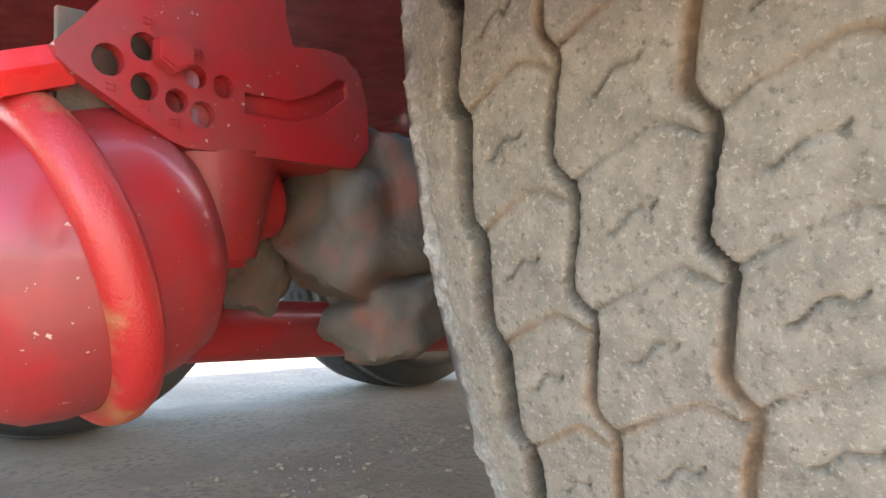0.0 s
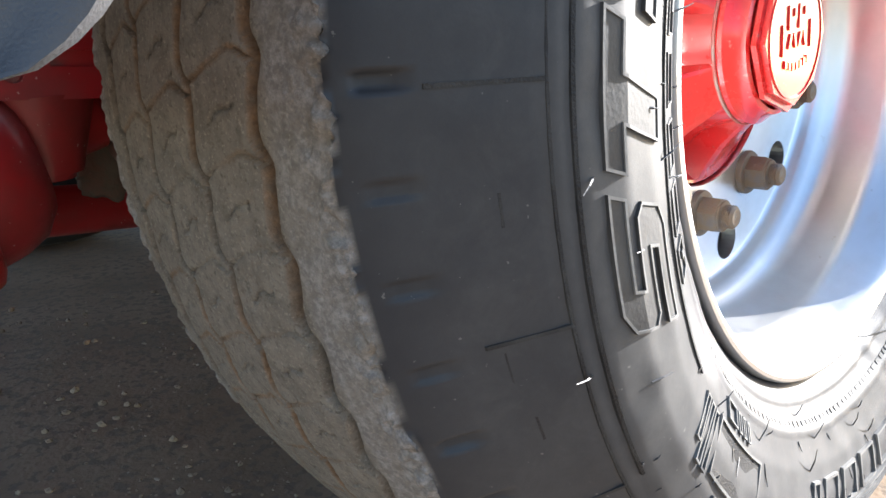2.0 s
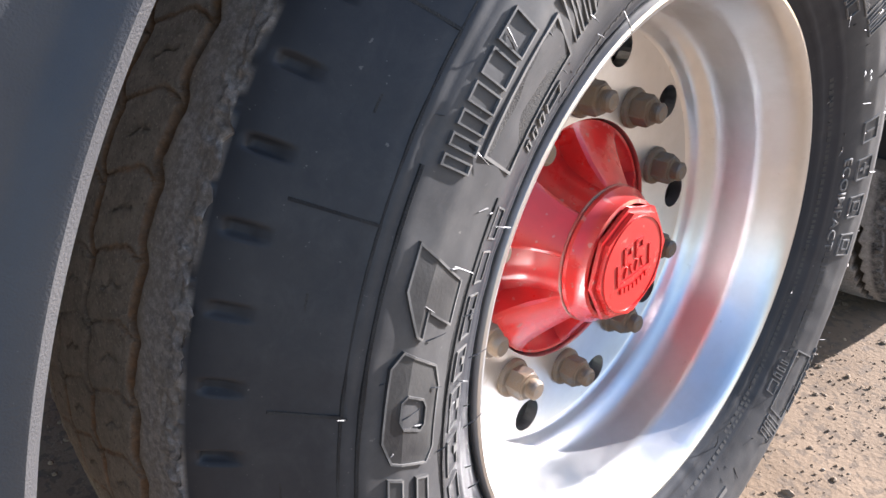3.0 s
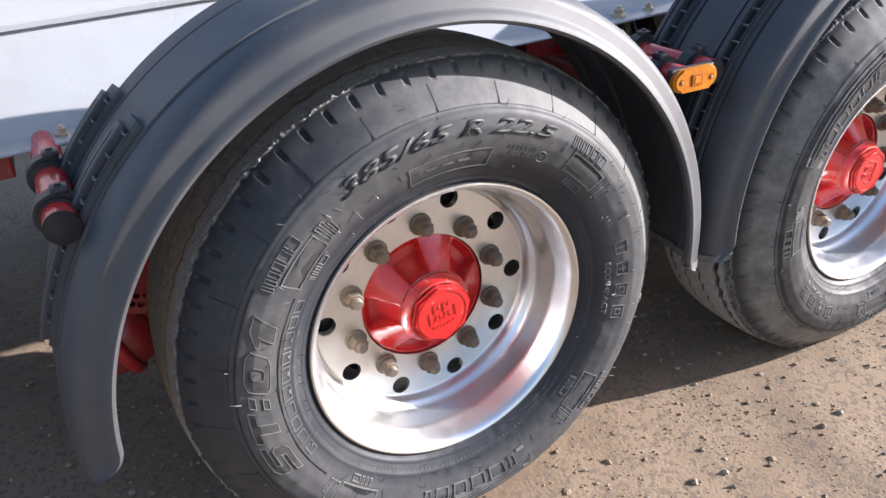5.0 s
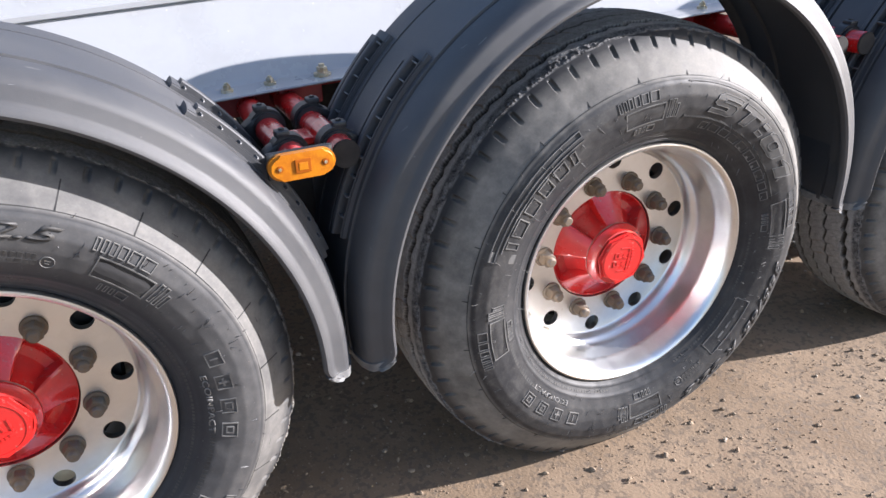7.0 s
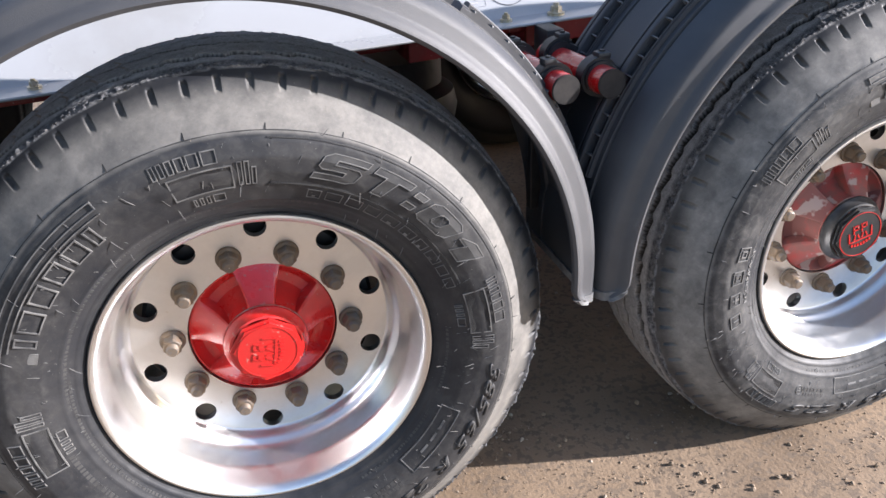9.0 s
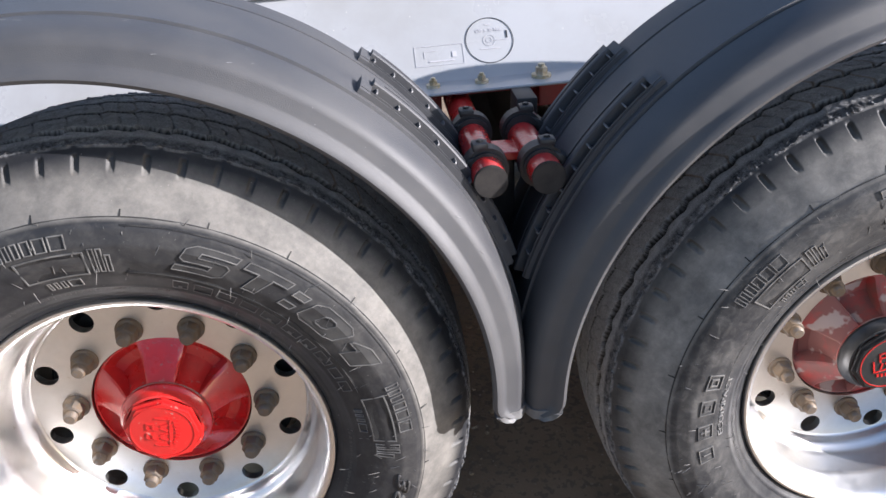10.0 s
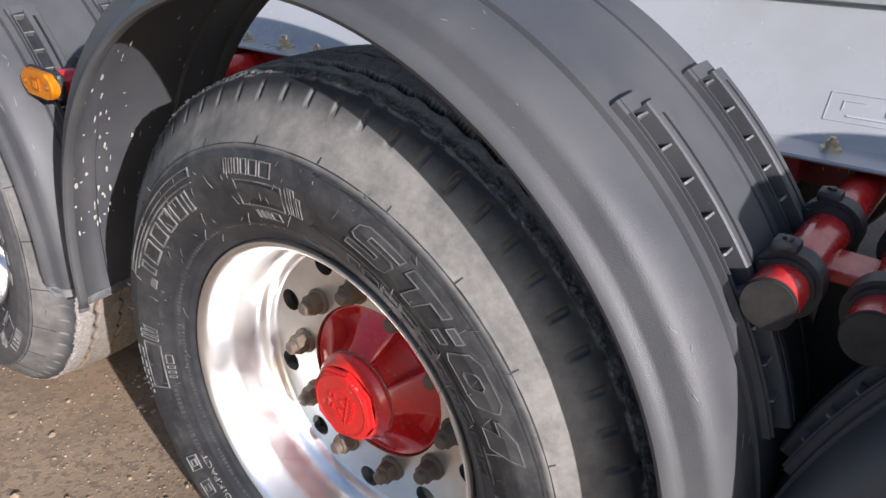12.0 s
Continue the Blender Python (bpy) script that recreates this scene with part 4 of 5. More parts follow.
                rail("rung", [(0.664, y + 0.0055), (0.6765, y + 0.0055), (0.6785, y + 0.0075), (0.6785, y + 0.0255), (0.664, y + 0.0255)], a, a - sign * 0.22, 1, EDGE)
    return ob


# pale scuffed ends; on the rungs the same colour paints their highlight
EDGE = material("scuffed pale mudguard edge and rung highlight", (0.085, 0.086, 0.088), 0.55, second=(0.150, 0.150, 0.148), scale=40, amount=0.7, grain=0.2)
mudguard(AXLES[0], "grey-black plastic mudguard over the first wheel", -0.028, -0.008, 0.9, rails=(46.5, 132.5), ends=(-3.0, 181.6), curl=0.004, bare=True)
mudguard(AXLES[1], "grey-black plastic mudguard, scuffed, over the middle wheel", -0.016, 0.044, 2.5, rails=(48.5, 132.0), ends=(-3.6, 184.8), curl=0.014)
mudguard(AXLES[2], "grey-black plastic mudguard over the last wheel", -0.036, 0.055, 1.2, rails=(51.0, 131.5), ends=(-3.0, 181.2))
SPLASH = material("dried pale splashes", (0.42, 0.41, 0.38), 0.9, second=(0.28, 0.27, 0.25), scale=120, amount=0.6)
rng = random.Random(14)
bm = bmesh.new()
for i in range(90):
    a, y = radians(rng.uniform(128, 172)), rng.uniform(0.025, 0.115) if i % 3 else rng.uniform(0.12, 0.31)
    r = float(np.interp(y, (0.013, 0.026, 0.045, 0.075, 0.10, 0.4), (0.632, 0.643, 0.650, 0.6518, 0.6518, 0.6588))) - 0.0012
    wide, tall = rng.uniform(0.0008, 0.0035), rng.uniform(0.001, 0.009)
    ring = []
    for k in range(9):
        u, v = math.cos(k * 0.698) * wide * rng.uniform(0.6, 1.3), math.sin(k * 0.698) * tall * rng.uniform(0.6, 1.3)
        ring.append(bm.verts.new((r * math.cos(a + v / r), y + u, r * math.sin(a + v / r))))
    bm.faces.new(ring)
splash = part("splash_marks", bm, SPLASH, [o for o in TRAILER.children if o.name.startswith("mudguard")][1], "dried pale dirt splashes")
tagged(splash, "dried pale dirt splashes", kind="stuff")
SCRATCH = material("pale scratch in plastic", (0.20, 0.20, 0.20), 0.7, second=(0.13, 0.13, 0.13), scale=60, amount=0.5)
for k, guard in enumerate([o for o in TRAILER.children if o.name.startswith("mudguard")][:2]):
    rng = random.Random(31 + k)
    bm = bmesh.new()
    for i in range(26):
        a, y = radians(rng.uniform(18, 165)), rng.uniform(0.006, 0.062)
        r = float(np.interp(y, (0.005, 0.009, 0.018, 0.034, 0.054, 0.070), (0.635, 0.6425, 0.649, 0.655, 0.6585, 0.6605))) + 0.0006
        long_, turn = rng.uniform(0.004, 0.022), rng.uniform(-1.2, 1.2)
        quad = []
        for u, v in ((-1, -1), (1, -1), (1, 1), (-1, 1)):
            along, across = u * long_ * 0.5, v * 0.00045
            da, dy = along * math.cos(turn) - across * math.sin(turn), along * math.sin(turn) * 0.35 + across * math.cos(turn)
            rr = r + dy * 0.45
            quad.append(bm.verts.new((rr * math.cos(a + da / r), y + dy, rr * math.sin(a + da / r))))
        bm.faces.new(quad)
    tagged(part("scratch_marks", bm, SCRATCH, guard), "fine pale scratches", kind="stuff")
for x in AXLES:
    mudguard(x, "dark plastic mudguard on the trailer's far side", mirror=True)


# ---- mudguard carriers: red tubes, black clamps, plugs ----
TUBE_OFF, TUBE_R = 0.0445, 0.0265


def clamp(parent, x, y, tube_z, guard_x, guard_z, width=0.038):
    """A black saddle round a tube, reaching to the mudguard's rail."""
    part("clamp", rod((x, y - width / 2, tube_z), (x, y + width / 2, tube_z), 0.0365, 28, bevel=0.006), BLACK, parent, "black plastic tube clamp", True)
    out = Vector((guard_x - x, 0, guard_z - tube_z)).normalized()
    turn = Matrix.Rotation(math.atan2(-out.z, out.x), 4, "Y")
    reach = math.hypot(guard_x - x, guard_z - tube_z) - 0.678
    foot = box((reach, width, 0.068), (x + out.x * reach / 2, y, tube_z + out.z * reach / 2), 0.012, turn=turn)
    part("foot", foot, BLACK, parent, "", True)
    ear = box((0.026, width * 0.7, 0.014), (x + out.x * 0.010, y, tube_z + 0.037), 0.005)
    part("ear", ear, BLACK, parent, "", True)
    part("screw", rod((x + out.x * 0.010, y, tube_z + 0.040), (x + out.x * 0.010, y, tube_z + 0.047), 0.006, 6, bevel=0.001), BLACK, parent)


def carrier(x, tube_z, sides, web=True, plate=True, ends=(0.57, 0.57)):
    ob = TRAILER
    for side, guard_x, guard_z in sides:
        tx = x + side * TUBE_OFF
        end = ends[0] if side < 0 else ends[1]
        tube = part("carrier_tube", rod((tx, 0.088, tube_z), (tx, end, tube_z - 0.012), TUBE_R, 32), RED, ob, "glossy red tube", True)
        part("plug", rod((tx, 0.083, tube_z), (tx, 0.0885, tube_z), TUBE_R + 0.0003, 40, bevel=0.0015), CAP, tube, "dark rubber plug", True)
        for y in (0.146, 0.318):
            clamp(tube, tx, y, tube_z, guard_x, guard_z)
    if web:
        part("web", box((2 * TUBE_OFF - 0.02, 0.062, 0.014), (x, 0.232, tube_z - 0.006), 0.002), RED, ob, "red welded web")
        bm = bmesh.new()
        rng = random.Random(2)
        for side in (-1, 1):
            for i in range(9):
                box((0.006, 0.006, 0.006), (x + side * (TUBE_OFF - 0.0225), 0.21 + i * 0.0055, tube_z - 0.003), 0.002, bm, Matrix.Rotation(rng.uniform(0, 1), 4, "X"))
        part("weld_bead", bm, RED, ob)
        if plate:
            part("back_plate", box((0.20, 0.012, 0.10), (x, 0.565, tube_z + 0.012), 0.002), RED_OLD, ob)
        else:
            for side in (-1, 1):
                part("back_plate", box((0.10, 0.012, 0.10), (x + side * 0.125, 0.565, tube_z + 0.012), 0.002), RED_OLD, ob)
        part("rubber_strip", box((0.055, 0.02, 0.30), (x, 0.29, tube_z - 0.17), 0.003), BLACK, ob)


G1, G2, G3 = (-0.024, 0.501), (1.298, 0.554), (2.592, 0.565)
carrier(-0.655, 0.872, ((1, *G1),), web=False)
carrier(0.6245, 0.890, ((-1, *G1), (1, *G2)))
carrier(1.9355, 0.930, ((-1, *G2), (1, *G3)), plate=False, ends=(0.57, 0.37))

part("valve_bracket", box((0.040, 0.075, 0.120), (2.005, 0.420, 0.905), 0.006), BLACK, TRAILER, "black bracket beside the carrier tubes", True)
LAMP_X, LAMP_Z = 0.580, 0.898
# amber marker lamp on the tube ends between the first two wheels
lamp = part("marker_lamp", box((0.118, 0.016, 0.050), (LAMP_X, 0.066, LAMP_Z), 0.0075), BLACK, TRAILER, "amber oblong side marker lamp on the mudguard tubes")
bm = bmesh.new()
outline = []
for cx, start in ((0.036, -90), (-0.036, 90)):
    for i in range(13):
        a = radians(start + 15 * i)
        outline.append((cx + 0.0235 * math.cos(a), 0.0235 * math.sin(a)))
front = [bm.verts.new((LAMP_X + u, 0.046, LAMP_Z + v)) for u, v in outline]
back = [bm.verts.new((LAMP_X + u, 0.061, LAMP_Z + v)) for u, v in outline]
bm.faces.new(front)
bm.faces.new(back[::-1])
for i in range(len(front)):
    j = (i + 1) % len(front)
    bm.faces.new((front[i], front[j], back[j], back[i]))
bmesh.ops.bevel(bm, geom=[e for e in bm.edges if all(abs(v.co.y - 0.046) < 1e-6 for v in e.verts)], offset=0.005, segments=3, affect="EDGES")
part("lens", bm, AMBER, lamp, "amber lens", True)
part("insert", box((0.028, 0.004, 0.024), (LAMP_X, 0.0455, LAMP_Z), 0.001), AMBER_DARK, lamp)
part("reflector", box((0.016, 0.004, 0.014), (LAMP_X, 0.0447, LAMP_Z), 0.001), AMBER, lamp)
for dx in (-0.040, 0.040):
    part("screw", rod((LAMP_X + dx, 0.047, LAMP_Z), (LAMP_X + dx, 0.0445, LAMP_Z), 0.0065, 16, bevel=0.001), AMBER_DARK, lamp)
    part("screw_head", rod((LAMP_X + dx, 0.0446, LAMP_Z), (LAMP_X + dx, 0.0435, LAMP_Z), 0.003, 10), ZINC, lamp)

# ---- trailer body above the wheels ----
# unseen rear length down to X0 added to darken the ground underneath
X0, X1 = -7.0, 6.4
body = TRAILER


def extruded(points, x0, x1):
    """A closed (y, z) outline drawn out along x."""
    bm = bmesh.new()
    a = [bm.verts.new((x0, y, z)) for y, z in points]
    b = [bm.verts.new((x1, y, z)) for y, z in points]
    bm.faces.new(a)
    bm.faces.new(b[::-1])
    for i in range(len(points)):
        j = (i + 1) % len(points)
        bm.faces.new((a[i], a[j], b[j], b[i]))
    return bm


RISE, FLANGE = 0.034, 0.900          # the body rises towards the front; the flange's height at the first wheel


def skirt_points(mirror):
    """Flange and sloping skirt (y, height over the flange)."""
    front = [(0.457, -0.006), (0.455, -0.003), (0.457, 0.0), (0.523, 0.003), (0.532, 0.008), (0.540, 0.018), (0.608, 0.107), (0.616, 0.115), (0.645, 0.172), (0.634, 0.176), (0.634, 0.186), (0.648, 0.190), (0.690, 0.32), (0.95, 0.46), (1.275, 0.52)]
    back = [(1.275, 0.512), (0.953, 0.452), (0.698, 0.312), (0.656, 0.185), (0.624, 0.112), (0.616, 0.102), (0.546, 0.011), (0.536, 0.000), (0.524, -0.005)]
    pts = front + back
    return [(2.55 - y, z) for y, z in pts] if mirror else pts


def level(x):
    return FLANGE + RISE * x


def raised(bm):
    """Gives a bmesh built over the flange its height and rise."""
    for v in bm.verts:
        v.co.z += level(v.co.x)
    return bm


for mirror in (False, True):
    part("skirt", raised(extruded(skirt_points(mirror), X0, X1)), WHITE, body, "white painted sloping skirt", True, 25)
for y in (0.585, 1.90):
    part("frame_beam", raised(box((X1 - X0, 0.065, 0.07), ((X0 + X1) / 2, y + 0.03, -0.012), 0.004)), RED_OLD, body, "red painted frame beam")
# added panel: keeps low sun off the ground between the wheels
part("side_panel", raised(box((X1 - 2.70, 0.012, 0.90), ((X1 + 2.70) / 2, 0.475, -0.457), 0.003)), BLACK, body, "black panel added ahead of the wheels to block sun")
part("underframe", raised(box((X1 - X0, 1.30, 0.03), ((X0 + X1) / 2, 1.275, -0.030), 0.002)), RED_OLD, body, "dark red painted underframe")
for i, x in enumerate((-0.62, 0.62, 0.80, 1.86, 2.20, 3.2)):
    part("cross_bracket", raised(box((0.10, 0.14, 0.05), (x - 0.10, 0.56, -0.032), 0.004)), RED_OLD, body)
BOLTS = [-0.70, -0.574, 0.542, 0.636, 0.755, 0.853, 0.97, 1.84, 1.936, 2.055, 2.3, 3.1]
for i, x in enumerate(BOLTS):
    big = 1.45 if x in (0.755, 2.055) else 1.0
    z = level(x)
    bolt = part("flange_bolt", rod((x, 0.497, z + 0.001), (x, 0.497, z + 0.007), 0.0135 * big, 20), ZINC, body, "zinc plated bolt")
    part("bolt_nut", rod((x, 0.497, z + 0.0065), (x, 0.497, z + 0.0065 + 0.010 * big), 0.0085 * big, 6, bevel=0.0012), ZINC, bolt)
    part("bolt_end", rod((x, 0.497, z + 0.010), (x, 0.497, z + 0.0065 + 0.0145 * big), 0.0048 * big, 12, bevel=0.001), ZINC, bolt)

# decals on the sloping skirt: a round torque sticker and a faint oblong one
SLOPE = Matrix.Translation((0, 0.540, FLANGE + 0.018)) @ Matrix.Rotation(math.atan2(0.107 - 0.018, 0.608 - 0.540), 4, "X")


def decal(name, bm, mat, label, parent=None, x=0.0, up=0.0, lift=0.0012):
    """Lays a flat drawing (x along, y up the slope) on the skirt."""
    ob = part(name, bm, mat, parent or TRAILER, label)
    if parent is None:
        ob.matrix_basis = Matrix.Translation((x + RISE * 0.93, 0, RISE * x)) @ Matrix.Rotation(-math.atan(RISE), 4, "Y") @ SLOPE @ Matrix.Translation((0, up, lift))
    return ob


def flat_ring(r0, r1, n=64, start=0, end=360, height=0.0004):
    bm = bmesh.new()
    steps = max(3, int(n * (end - start) / 360))
    rows = []
    for i in range(steps + 1):
        a = radians(start + (end - start) * i / steps)
        rows.append([bm.verts.new((r * math.cos(a), r * math.sin(a), h)) for r, h in ((r0, 0), (r0, height), (r1, height), (r1, 0))])
    for a, b in zip(rows, rows[1:]):
        for j in range(3):
            bm.faces.new((a[j], a[j + 1], b[j + 1], b[j]))
    return bm


torque = decal("torque_sticker", flat_ring(0.0475, 0.0490), PRINT, "round white sticker with black ring and torque figure", None, 1.965, 0.058)
text = words("630 ± 30 Nm", 0.0075, 0.0003, 0, 0.052)
for v in text.verts:
    v.co += Vector((0, 0.018, 0))
decal("torque_text", text, PRINT_GREY, "", torque)
decal("inner_ring", flat_ring(0.0115, 0.0122), PRINT_GREY, "", torque)
decal("inner_ring", flat_ring(0.0055, 0.0062), PRINT_GREY, "", torque)
decal("pointer", box((0.036, 0.0008, 0.0004), (0.020, -0.001, 0.0002)), PRINT_GREY, "", torque)
decal("arrow", box((0.003, 0.016, 0.0004), (0.036, 0.010, 0.0002)), PRINT, "", torque)
decal("print_bar", box((0.040, 0.0016, 0.0004), (0.0, -0.018, 0.0002)), PRINT_GREY, "", torque)
decal("print_bar", box((0.012, 0.0016, 0.0004), (0.0, 0.034, 0.0002)), PRINT_GREY, "", torque)
oblong = decal("oblong_sticker", box((0.098, 0.0008, 0.0004), (0, 0.021, 0.0002)), PRINT_GREY, "faint oblong clear sticker with small print", None, 1.861, 0.036)
for size, at in (((0.098, 0.0008, 0.0004), (0, -0.021, 0.0002)), ((0.0008, 0.042, 0.0004), (-0.049, 0, 0.0002)), ((0.0008, 0.042, 0.0004), (0.049, 0, 0.0002)), ((0.028, 0.001, 0.0004), (-0.016, 0.010, 0.0002)), ((0.001, 0.014, 0.0004), (-0.030, 0.003, 0.0002)), ((0.009, 0.012, 0.0004), (0.030, 0.0, 0.0002)), ((0.052, 0.0025, 0.0004), (0.004, -0.012, 0.0002))):
    decal("print_bar", box(size, at), PRINT_GREY, "", oblong)

# ---- axles and brake gear ----
for x in AXLES:
    part("axle", rod((x, 0.40, AXLE_Z), (x, 2.15, AXLE_Z), 0.063, 32), RED_OLD, TRAILER, "dark red painted axle beam", True)


def plate_mesh(outline, holes, y, thick):
    """An upright plate in the x-z plane with holes cut through; holes: (x, z, radius) or a list of points."""
    bm = bmesh.new()
    edges = []

    def loop(points):
        vs = [bm.verts.new((px, y, pz)) for px, pz in points]
        edges.extend(bm.edges.new((vs[i], vs[(i + 1) % len(vs)])) for i in range(len(vs)))

    loop(outline)
    for hx, hz, r in holes:
        loop([(hx + r * math.cos(2 * math.pi * i / 16), hz + r * math.sin(2 * math.pi * i / 16)) for i in range(16)])
    loop([(-0.490, 0.490), (-0.450, 0.490), (-0.425, 0.500), (-0.406, 0.514), (-0.406, 0.526), (-0.414, 0.527), (-0.432, 0.514), (-0.455, 0.504), (-0.490, 0.504)])
    bmesh.ops.triangle_fill(bm, use_beauty=True, use_dissolve=False, edges=edges, normal=(0, -1, 0))
    made = bmesh.ops.extrude_face_region(bm, geom=list(bm.faces))["geom"]
    for v in made:
        if isinstance(v, bmesh.types.BMVert):
            v.co.y += thick
    return bm


outline = [(-0.606, 0.512), (-0.604, 0.504), (-0.597, 0.498), (-0.540, 0.466), (-0.530, 0.463), (-0.40, 0.463), (-0.386, 0.480), (-0.388, 0.512), (-0.394, 0.532), (-0.408, 0.544), (-0.425, 0.546), (-0.452, 0.542), (-0.458, 0.560), (-0.460, 0.70), (-0.552, 0.70), (-0.560, 0.60), (-0.566, 0.560), (-0.590, 0.530)]
plate_holes = [(-0.577, 0.508, 0.0095), (-0.556, 0.520, 0.0085), (-0.556, 0.496, 0.0085), (-0.519, 0.485, 0.0085), (-0.536, 0.491, 0.0075), (-0.524, 0.508, 0.0075), (-0.505, 0.505, 0.0075)]
MARKS = [(-0.554, 0.534), (-0.575, 0.491), (-0.556, 0.484), (-0.538, 0.476), (-0.523, 0.522)]
hanger = part("hanger_bracket", plate_mesh(outline, plate_holes, 0.498, 0.010), RED_OLD, TRAILER, "red perforated steel hanger bracket")
part("backing_plate", box((0.135, 0.006, 0.075), (-0.530, 0.522, 0.503), 0.001), DIRT, hanger)
for mx, mz in MARKS:
    mark_bm = box((0.0055, 0.0012, 0.0010), (mx, 0.4976, mz + 0.0034))
    box((0.0055, 0.0012, 0.0010), (mx, 0.4976, mz), 0, mark_bm)
    box((0.0010, 0.0012, 0.0068), (mx + 0.0024, 0.4976, mz), 0, mark_bm)
    part("stamped_mark", mark_bm, RED_OLD, hanger)
part("bracket_bolt", rod((-0.541, 0.498, 0.518), (-0.541, 0.486, 0.518), 0.0125, 6, bevel=0.0015), RED_OLD, hanger)
part("bracket_post", rod((-0.506, 0.552, 0.46), (-0.506, 0.552, 0.885), 0.046, 32), RED_OLD, hanger, "", True)
part("bracket_foot", rod((-0.488, 0.548, 0.39), (-0.495, 0.550, 0.47), 0.030, 28, radius2=0.056, bevel=0.006), RED_OLD, hanger, "", True)
part("bracket_hoop", box((0.11, 0.10, 0.085), (-0.437, 0.552, 0.505), 0.020), RED_OLD, hanger, "", True)

# spring brake chamber: two shells joined by a clamp ring, tilted
CHAMBER = Matrix.Translation((-0.582, 0.570, 0.397)) @ Matrix.Rotation(radians(-20), 4, "Y") @ Matrix.Rotation(radians(90), 4, "Z")


def turned_part(name, profile, mat, parent, label=""):
    ob = part(name, lathe(profile, 64), mat, parent, label, True, 40)
    if parent is TRAILER:
        ob.matrix_basis = CHAMBER
    return ob


chamber = turned_part("brake_chamber", [(0.0, 0.076), (0.055, 0.074), (0.076, 0.066), (0.087, 0.052), (0.0935, 0.032), (0.0965, 0.010), (0.0965, 0.0), (0.0, 0.0)], RED_OLD, TRAILER, "red painted round brake chamber with rusty clamp ring")
turned_part("front_shell", [(0.0, -0.086), (0.045, -0.085), (0.072, -0.078), (0.088, -0.062), (0.0945, -0.040), (0.0965, -0.008), (0.0965, 0.0), (0.0, 0.0)], RED_OLD, chamber)
turned_part("clamp_ring", [(0.092, -0.015), (0.103, -0.0145), (0.109, -0.010), (0.1115, -0.003), (0.1115, 0.003), (0.109, 0.010), (0.103, 0.0145), (0.092, 0.015)], RUST, chamber, "red clamp ring rusted at its foot")
ob = part("clamp_bolt", rod((0.0, -0.026, 0), (0.0, 0.030, 0), 0.0135, 6, bevel=0.002), RED, chamber)
ob.matrix_basis = Matrix.Rotation(radians(-28), 4, "Y") @ Matrix.Translation((0.0, 0.0, 0.119))
part("push_rod_housing", rod((0.0, -0.07, 0.0), (0.0, -0.16, 0.0), 0.036, 24, bevel=0.008), RED_OLD, chamber, "", True)
part("link_tube", rod((-0.47, 0.66, 0.344), (0.10, 0.72, 0.318), 0.027, 28), RED_OLD, TRAILER, "dark red link tube", True)


def lump(at, size, turn=0.0, seed=0):
    """An uneven rounded casting."""
    bm = bmesh.new()
    bmesh.ops.create_icosphere(bm, subdivisions=4, radius=1)
    for v in bm.verts:
        k = 1 + 0.22 * noise.noise(v.co * 1.9 + Vector((seed, 0, 0))) + 0.12 * noise.noise(v.co * 4.5 + Vector((0, seed, 0))) + 0.04 * noise.noise(v.co * 12)
        sharp = Vector((abs(v.co.x) ** 0.7 * math.copysign(1, v.co.x), abs(v.co.y) ** 0.7 * math.copysign(1, v.co.y), abs(v.co.z) ** 0.7 * math.copysign(1, v.co.z)))
        v.co = Vector((sharp.x * size[0], sharp.y * size[1], sharp.z * size[2])) * k
    bmesh.ops.transform(bm, matrix=Matrix.Translation(at) @ Matrix.Rotation(turn, 4, "Y"), verts=bm.verts)
    return bm


casting = part("brake_casting", lump((-0.340, 0.545, 0.428), (0.078, 0.060, 0.068), 0.3, 1), DIRT, TRAILER, "dirt-caked red brake casting beside the wheel", True, 60)
part("slack_adjuster", lump((-0.408, 0.610, 0.432), (0.030, 0.024, 0.070), 0.25, 7), DIRT, casting, "", True, 60)
part("casting_lug", lump((-0.330, 0.53, 0.358), (0.055, 0.05, 0.034), -0.3, 4), DIRT, casting, "", True, 60)
part("dust_shield", lathe([(0.10, 0.425), (0.235, 0.425), (0.240, 0.432), (0.235, 0.440), (0.10, 0.440)], 48, closed=True), DIRT, casting, "", True).matrix_basis = pose(0, 0, AXLE_Z)


def bellows():
    """A rubber air spring, upright: two rolls between a steel foot and a top plate."""
    bm = lathe([(0.0, 0.0), (0.085, 0.0), (0.090, 0.010), (0.090, 0.11), (0.100, 0.115), (0.132, 0.135), (0.140, 0.17), (0.134, 0.20), (0.118, 0.215), (0.134, 0.23), (0.141, 0.27), (0.134, 0.31), (0.110, 0.33), (0.110, 0.40), (0.0, 0.40)], 48)
    bmesh.ops.transform(bm, matrix=Matrix.Rotation(radians(90), 4, "X"), verts=bm.verts)
    return bm


# added behind the mudguard gaps, widened to block sun and darken them
for x in AXLES:
    part("air_spring", shared("air spring", bellows, BLACK), None, TRAILER, "black rubber air spring added to block light in the gap").matrix_basis = pose(x + 0.40, 0.735, 0.47) @ Matrix.Diagonal((1.2, 1.2, 1.0, 1.0))

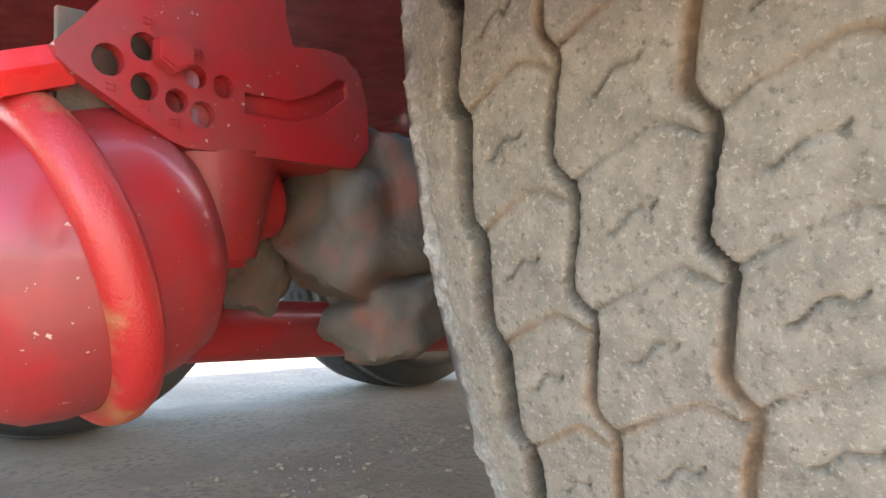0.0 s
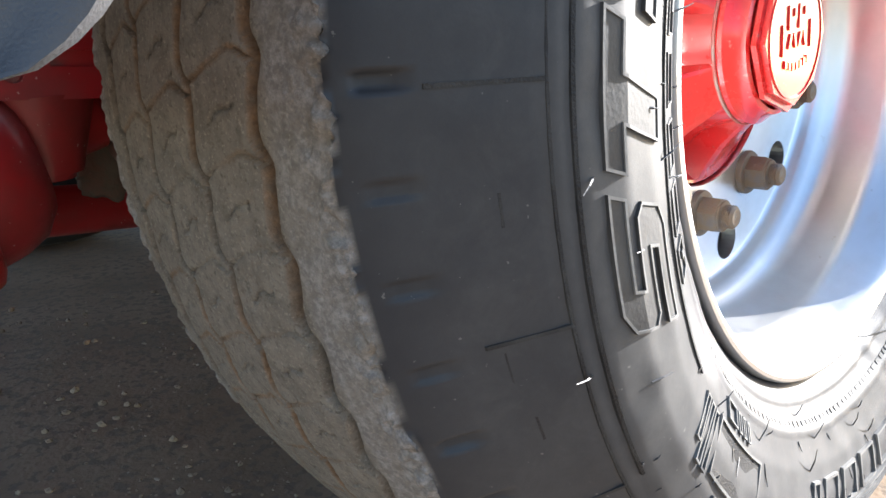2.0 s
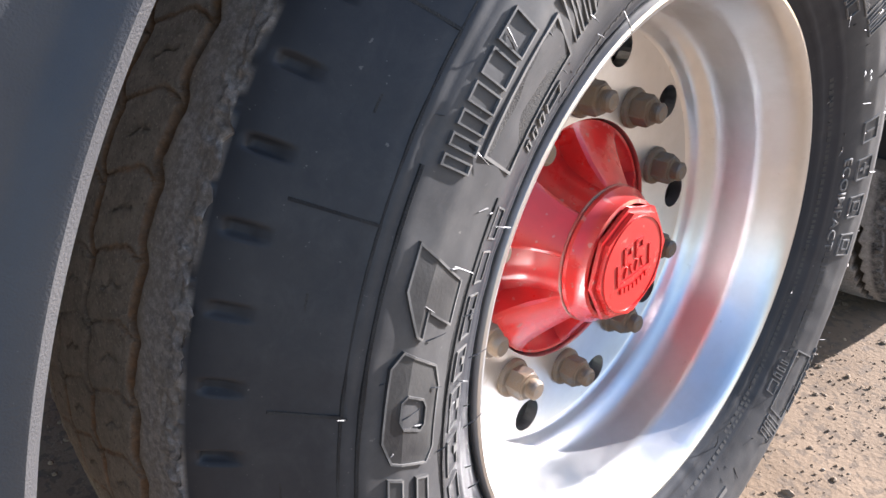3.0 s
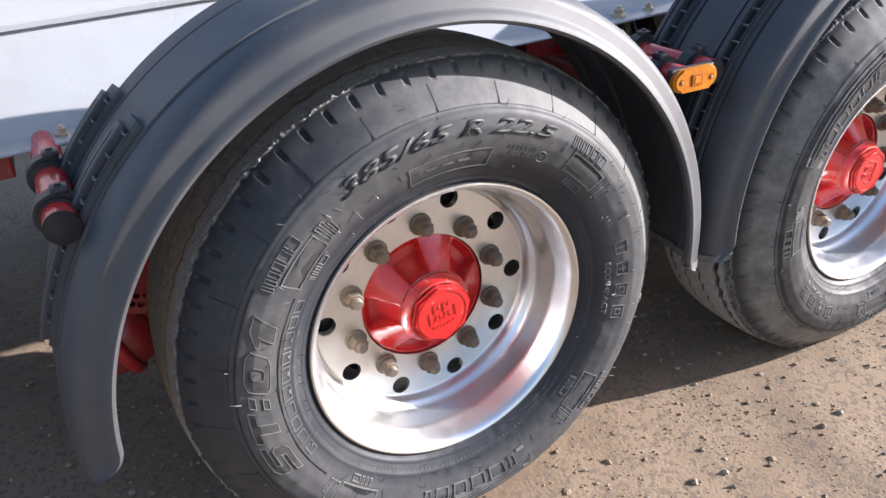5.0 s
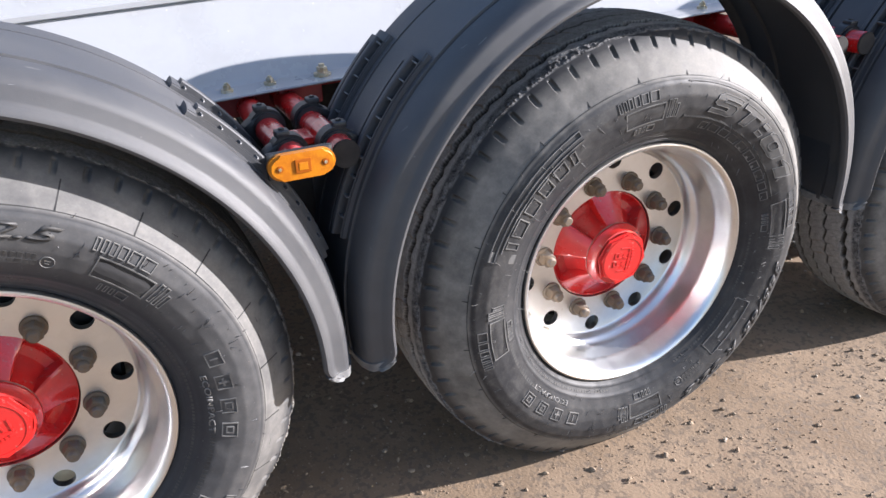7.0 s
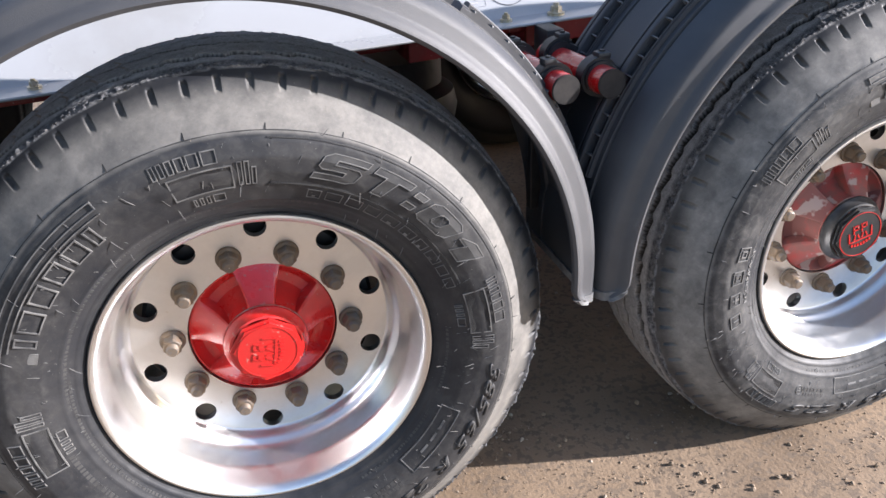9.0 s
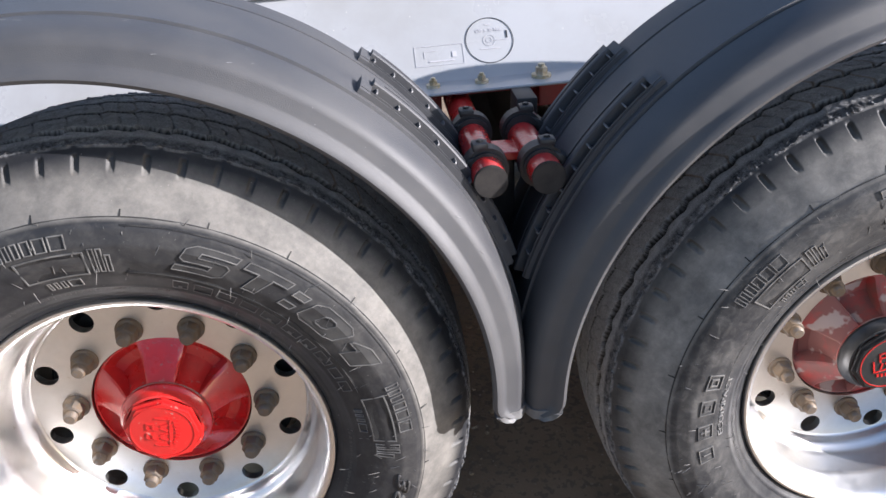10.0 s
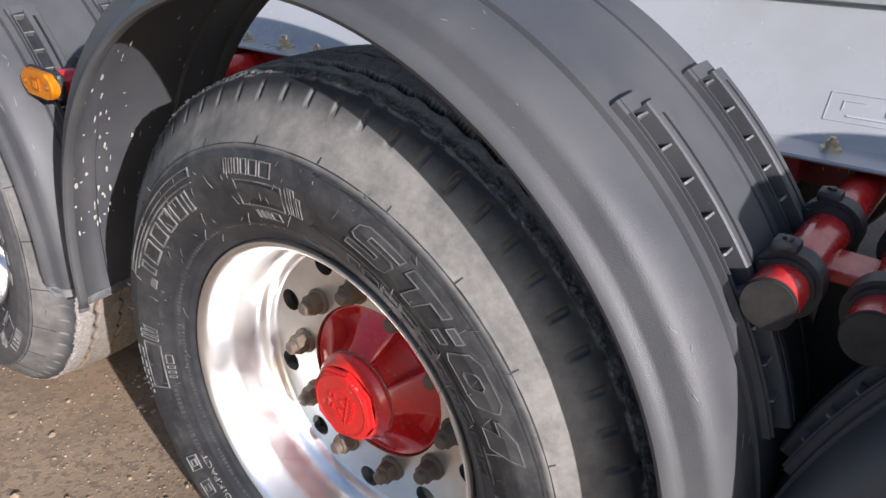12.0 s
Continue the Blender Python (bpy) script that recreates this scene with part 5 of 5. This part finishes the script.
# ---- ground ----
def ground_mesh():
    """One sheet: finely uneven near the wheels, plain out to the horizon."""
    xs = np.unique(np.r_[-900, -300, -90, -30, -12, -6, np.linspace(-3.0, 6.0, 181), 9, 14, 30, 90, 300, 900])
    ys = np.unique(np.r_[-900, -300, -90, -30, -10, -4, np.linspace(-1.6, 3.4, 101), 5, 8, 14, 30, 90, 300, 900])
    bm = bmesh.new()
    grid = []
    for x in xs:
        row = []
        for y in ys:
            near = 1.0 if -3 <= x <= 6 and -1.6 <= y <= 3.4 else 0.0
            z = near * (0.010 * noise.noise((x * 2.1, y * 2.1, 3)) + 0.006 * noise.noise((x * 7, y * 7, 1)) + 0.004 * noise.noise((x * 19, y * 19, 5))) - 0.008
            row.append(bm.verts.new((x, y, z)))
        grid.append(row)
    for i in range(len(xs) - 1):
        for j in range(len(ys) - 1):
            bm.faces.new((grid[i][j], grid[i + 1][j], grid[i + 1][j + 1], grid[i][j + 1]))
    return bm


GRAVEL = material("sandy gravel", (0.205, 0.142, 0.088), 0.92, second=(0.270, 0.193, 0.124), scale=2.6, amount=0.7, spots=(0.180, 0.132, 0.090), spot_scale=60, spot_level=0.54, grain=0.8, grain_scale=110, detail=10, relief=0.0022)
PEBBLE = material("pale pebbles", (0.38, 0.32, 0.25), 0.8, second=(0.27, 0.215, 0.16), scale=9, amount=0.5, grain=0.3, grain_scale=300)
STONE = material("gravel stones", (0.29, 0.218, 0.148), 0.85, second=(0.22, 0.160, 0.105), scale=14, amount=0.6, grain=0.4, grain_scale=300)
ground = part("ground", ground_mesh(), GRAVEL, None, "", True, 180)
tagged(ground, "sandy gravel yard, sunlit outside the trailer's shade", "ground", kind="structure")

base = bmesh.new()
bmesh.ops.create_icosphere(base, subdivisions=1, radius=1)
ico_v = np.array([v.co[:] for v in base.verts])
ico_f = np.array([[v.index for v in f.verts] for f in base.faces])
base.free()


def stones(name, count, small, large, power, area, seed, label, mat):
    """Angular stones strewn over an area (x0, x1, y0, y1), half sunk in the ground."""
    rng = np.random.default_rng(seed)
    x, y = rng.uniform(area[0], area[1], count), rng.uniform(area[2], area[3], count)
    heap = np.array([noise.noise((a * 3.1, b * 3.1, 7)) for a, b in zip(x, y)])
    keep = heap + rng.uniform(-0.5, 0.6, count) > -0.1
    x, y = x[keep], y[keep]
    n = len(x)
    size = small + (large - small) * rng.random(n) ** power
    z = np.array([0.010 * noise.noise((a * 2.1, b * 2.1, 3)) + 0.006 * noise.noise((a * 7, b * 7, 1)) + 0.004 * noise.noise((a * 19, b * 19, 5)) - 0.008 for a, b in zip(x, y)])
    turn = rng.uniform(0, 6.28, n)
    shape = rng.uniform(0.65, 1.3, (n, 3)) * size[:, None]
    shape[:, 2] *= 0.7
    p = ico_v[None] * rng.uniform(0.75, 1.2, (n, 12, 1)) * shape[:, None]
    c, s_ = np.cos(turn)[:, None], np.sin(turn)[:, None]
    co = np.stack((p[..., 0] * c - p[..., 1] * s_ + x[:, None], p[..., 0] * s_ + p[..., 1] * c + y[:, None], p[..., 2] + (z + size * 0.2)[:, None]), -1)
    faces = (ico_f[None] + (np.arange(n) * 12)[:, None, None]).reshape(-1, 3)
    me = bpy.data.meshes.new(name)
    me.from_pydata(co.reshape(-1, 3).tolist(), [], faces.tolist())
    tagged(part(name, me, mat), label, "stones", kind="stuff")


stones("gravel_stones", 16000, 0.0018, 0.0095, 5, (-1.6, 4.6, -0.9, 1.6), 9, "loose small stones scattered on the gravel", STONE)
stones("pebbles", 2200, 0.0016, 0.0100, 5, (-1.6, 4.6, -0.9, 1.2), 23, "pale pebbles scattered on the gravel", PEBBLE)
stones("grit", 26000, 0.0008, 0.0032, 2, (-0.9, 3.6, -0.75, 0.7), 4, "fine grit on the sandy ground", STONE)
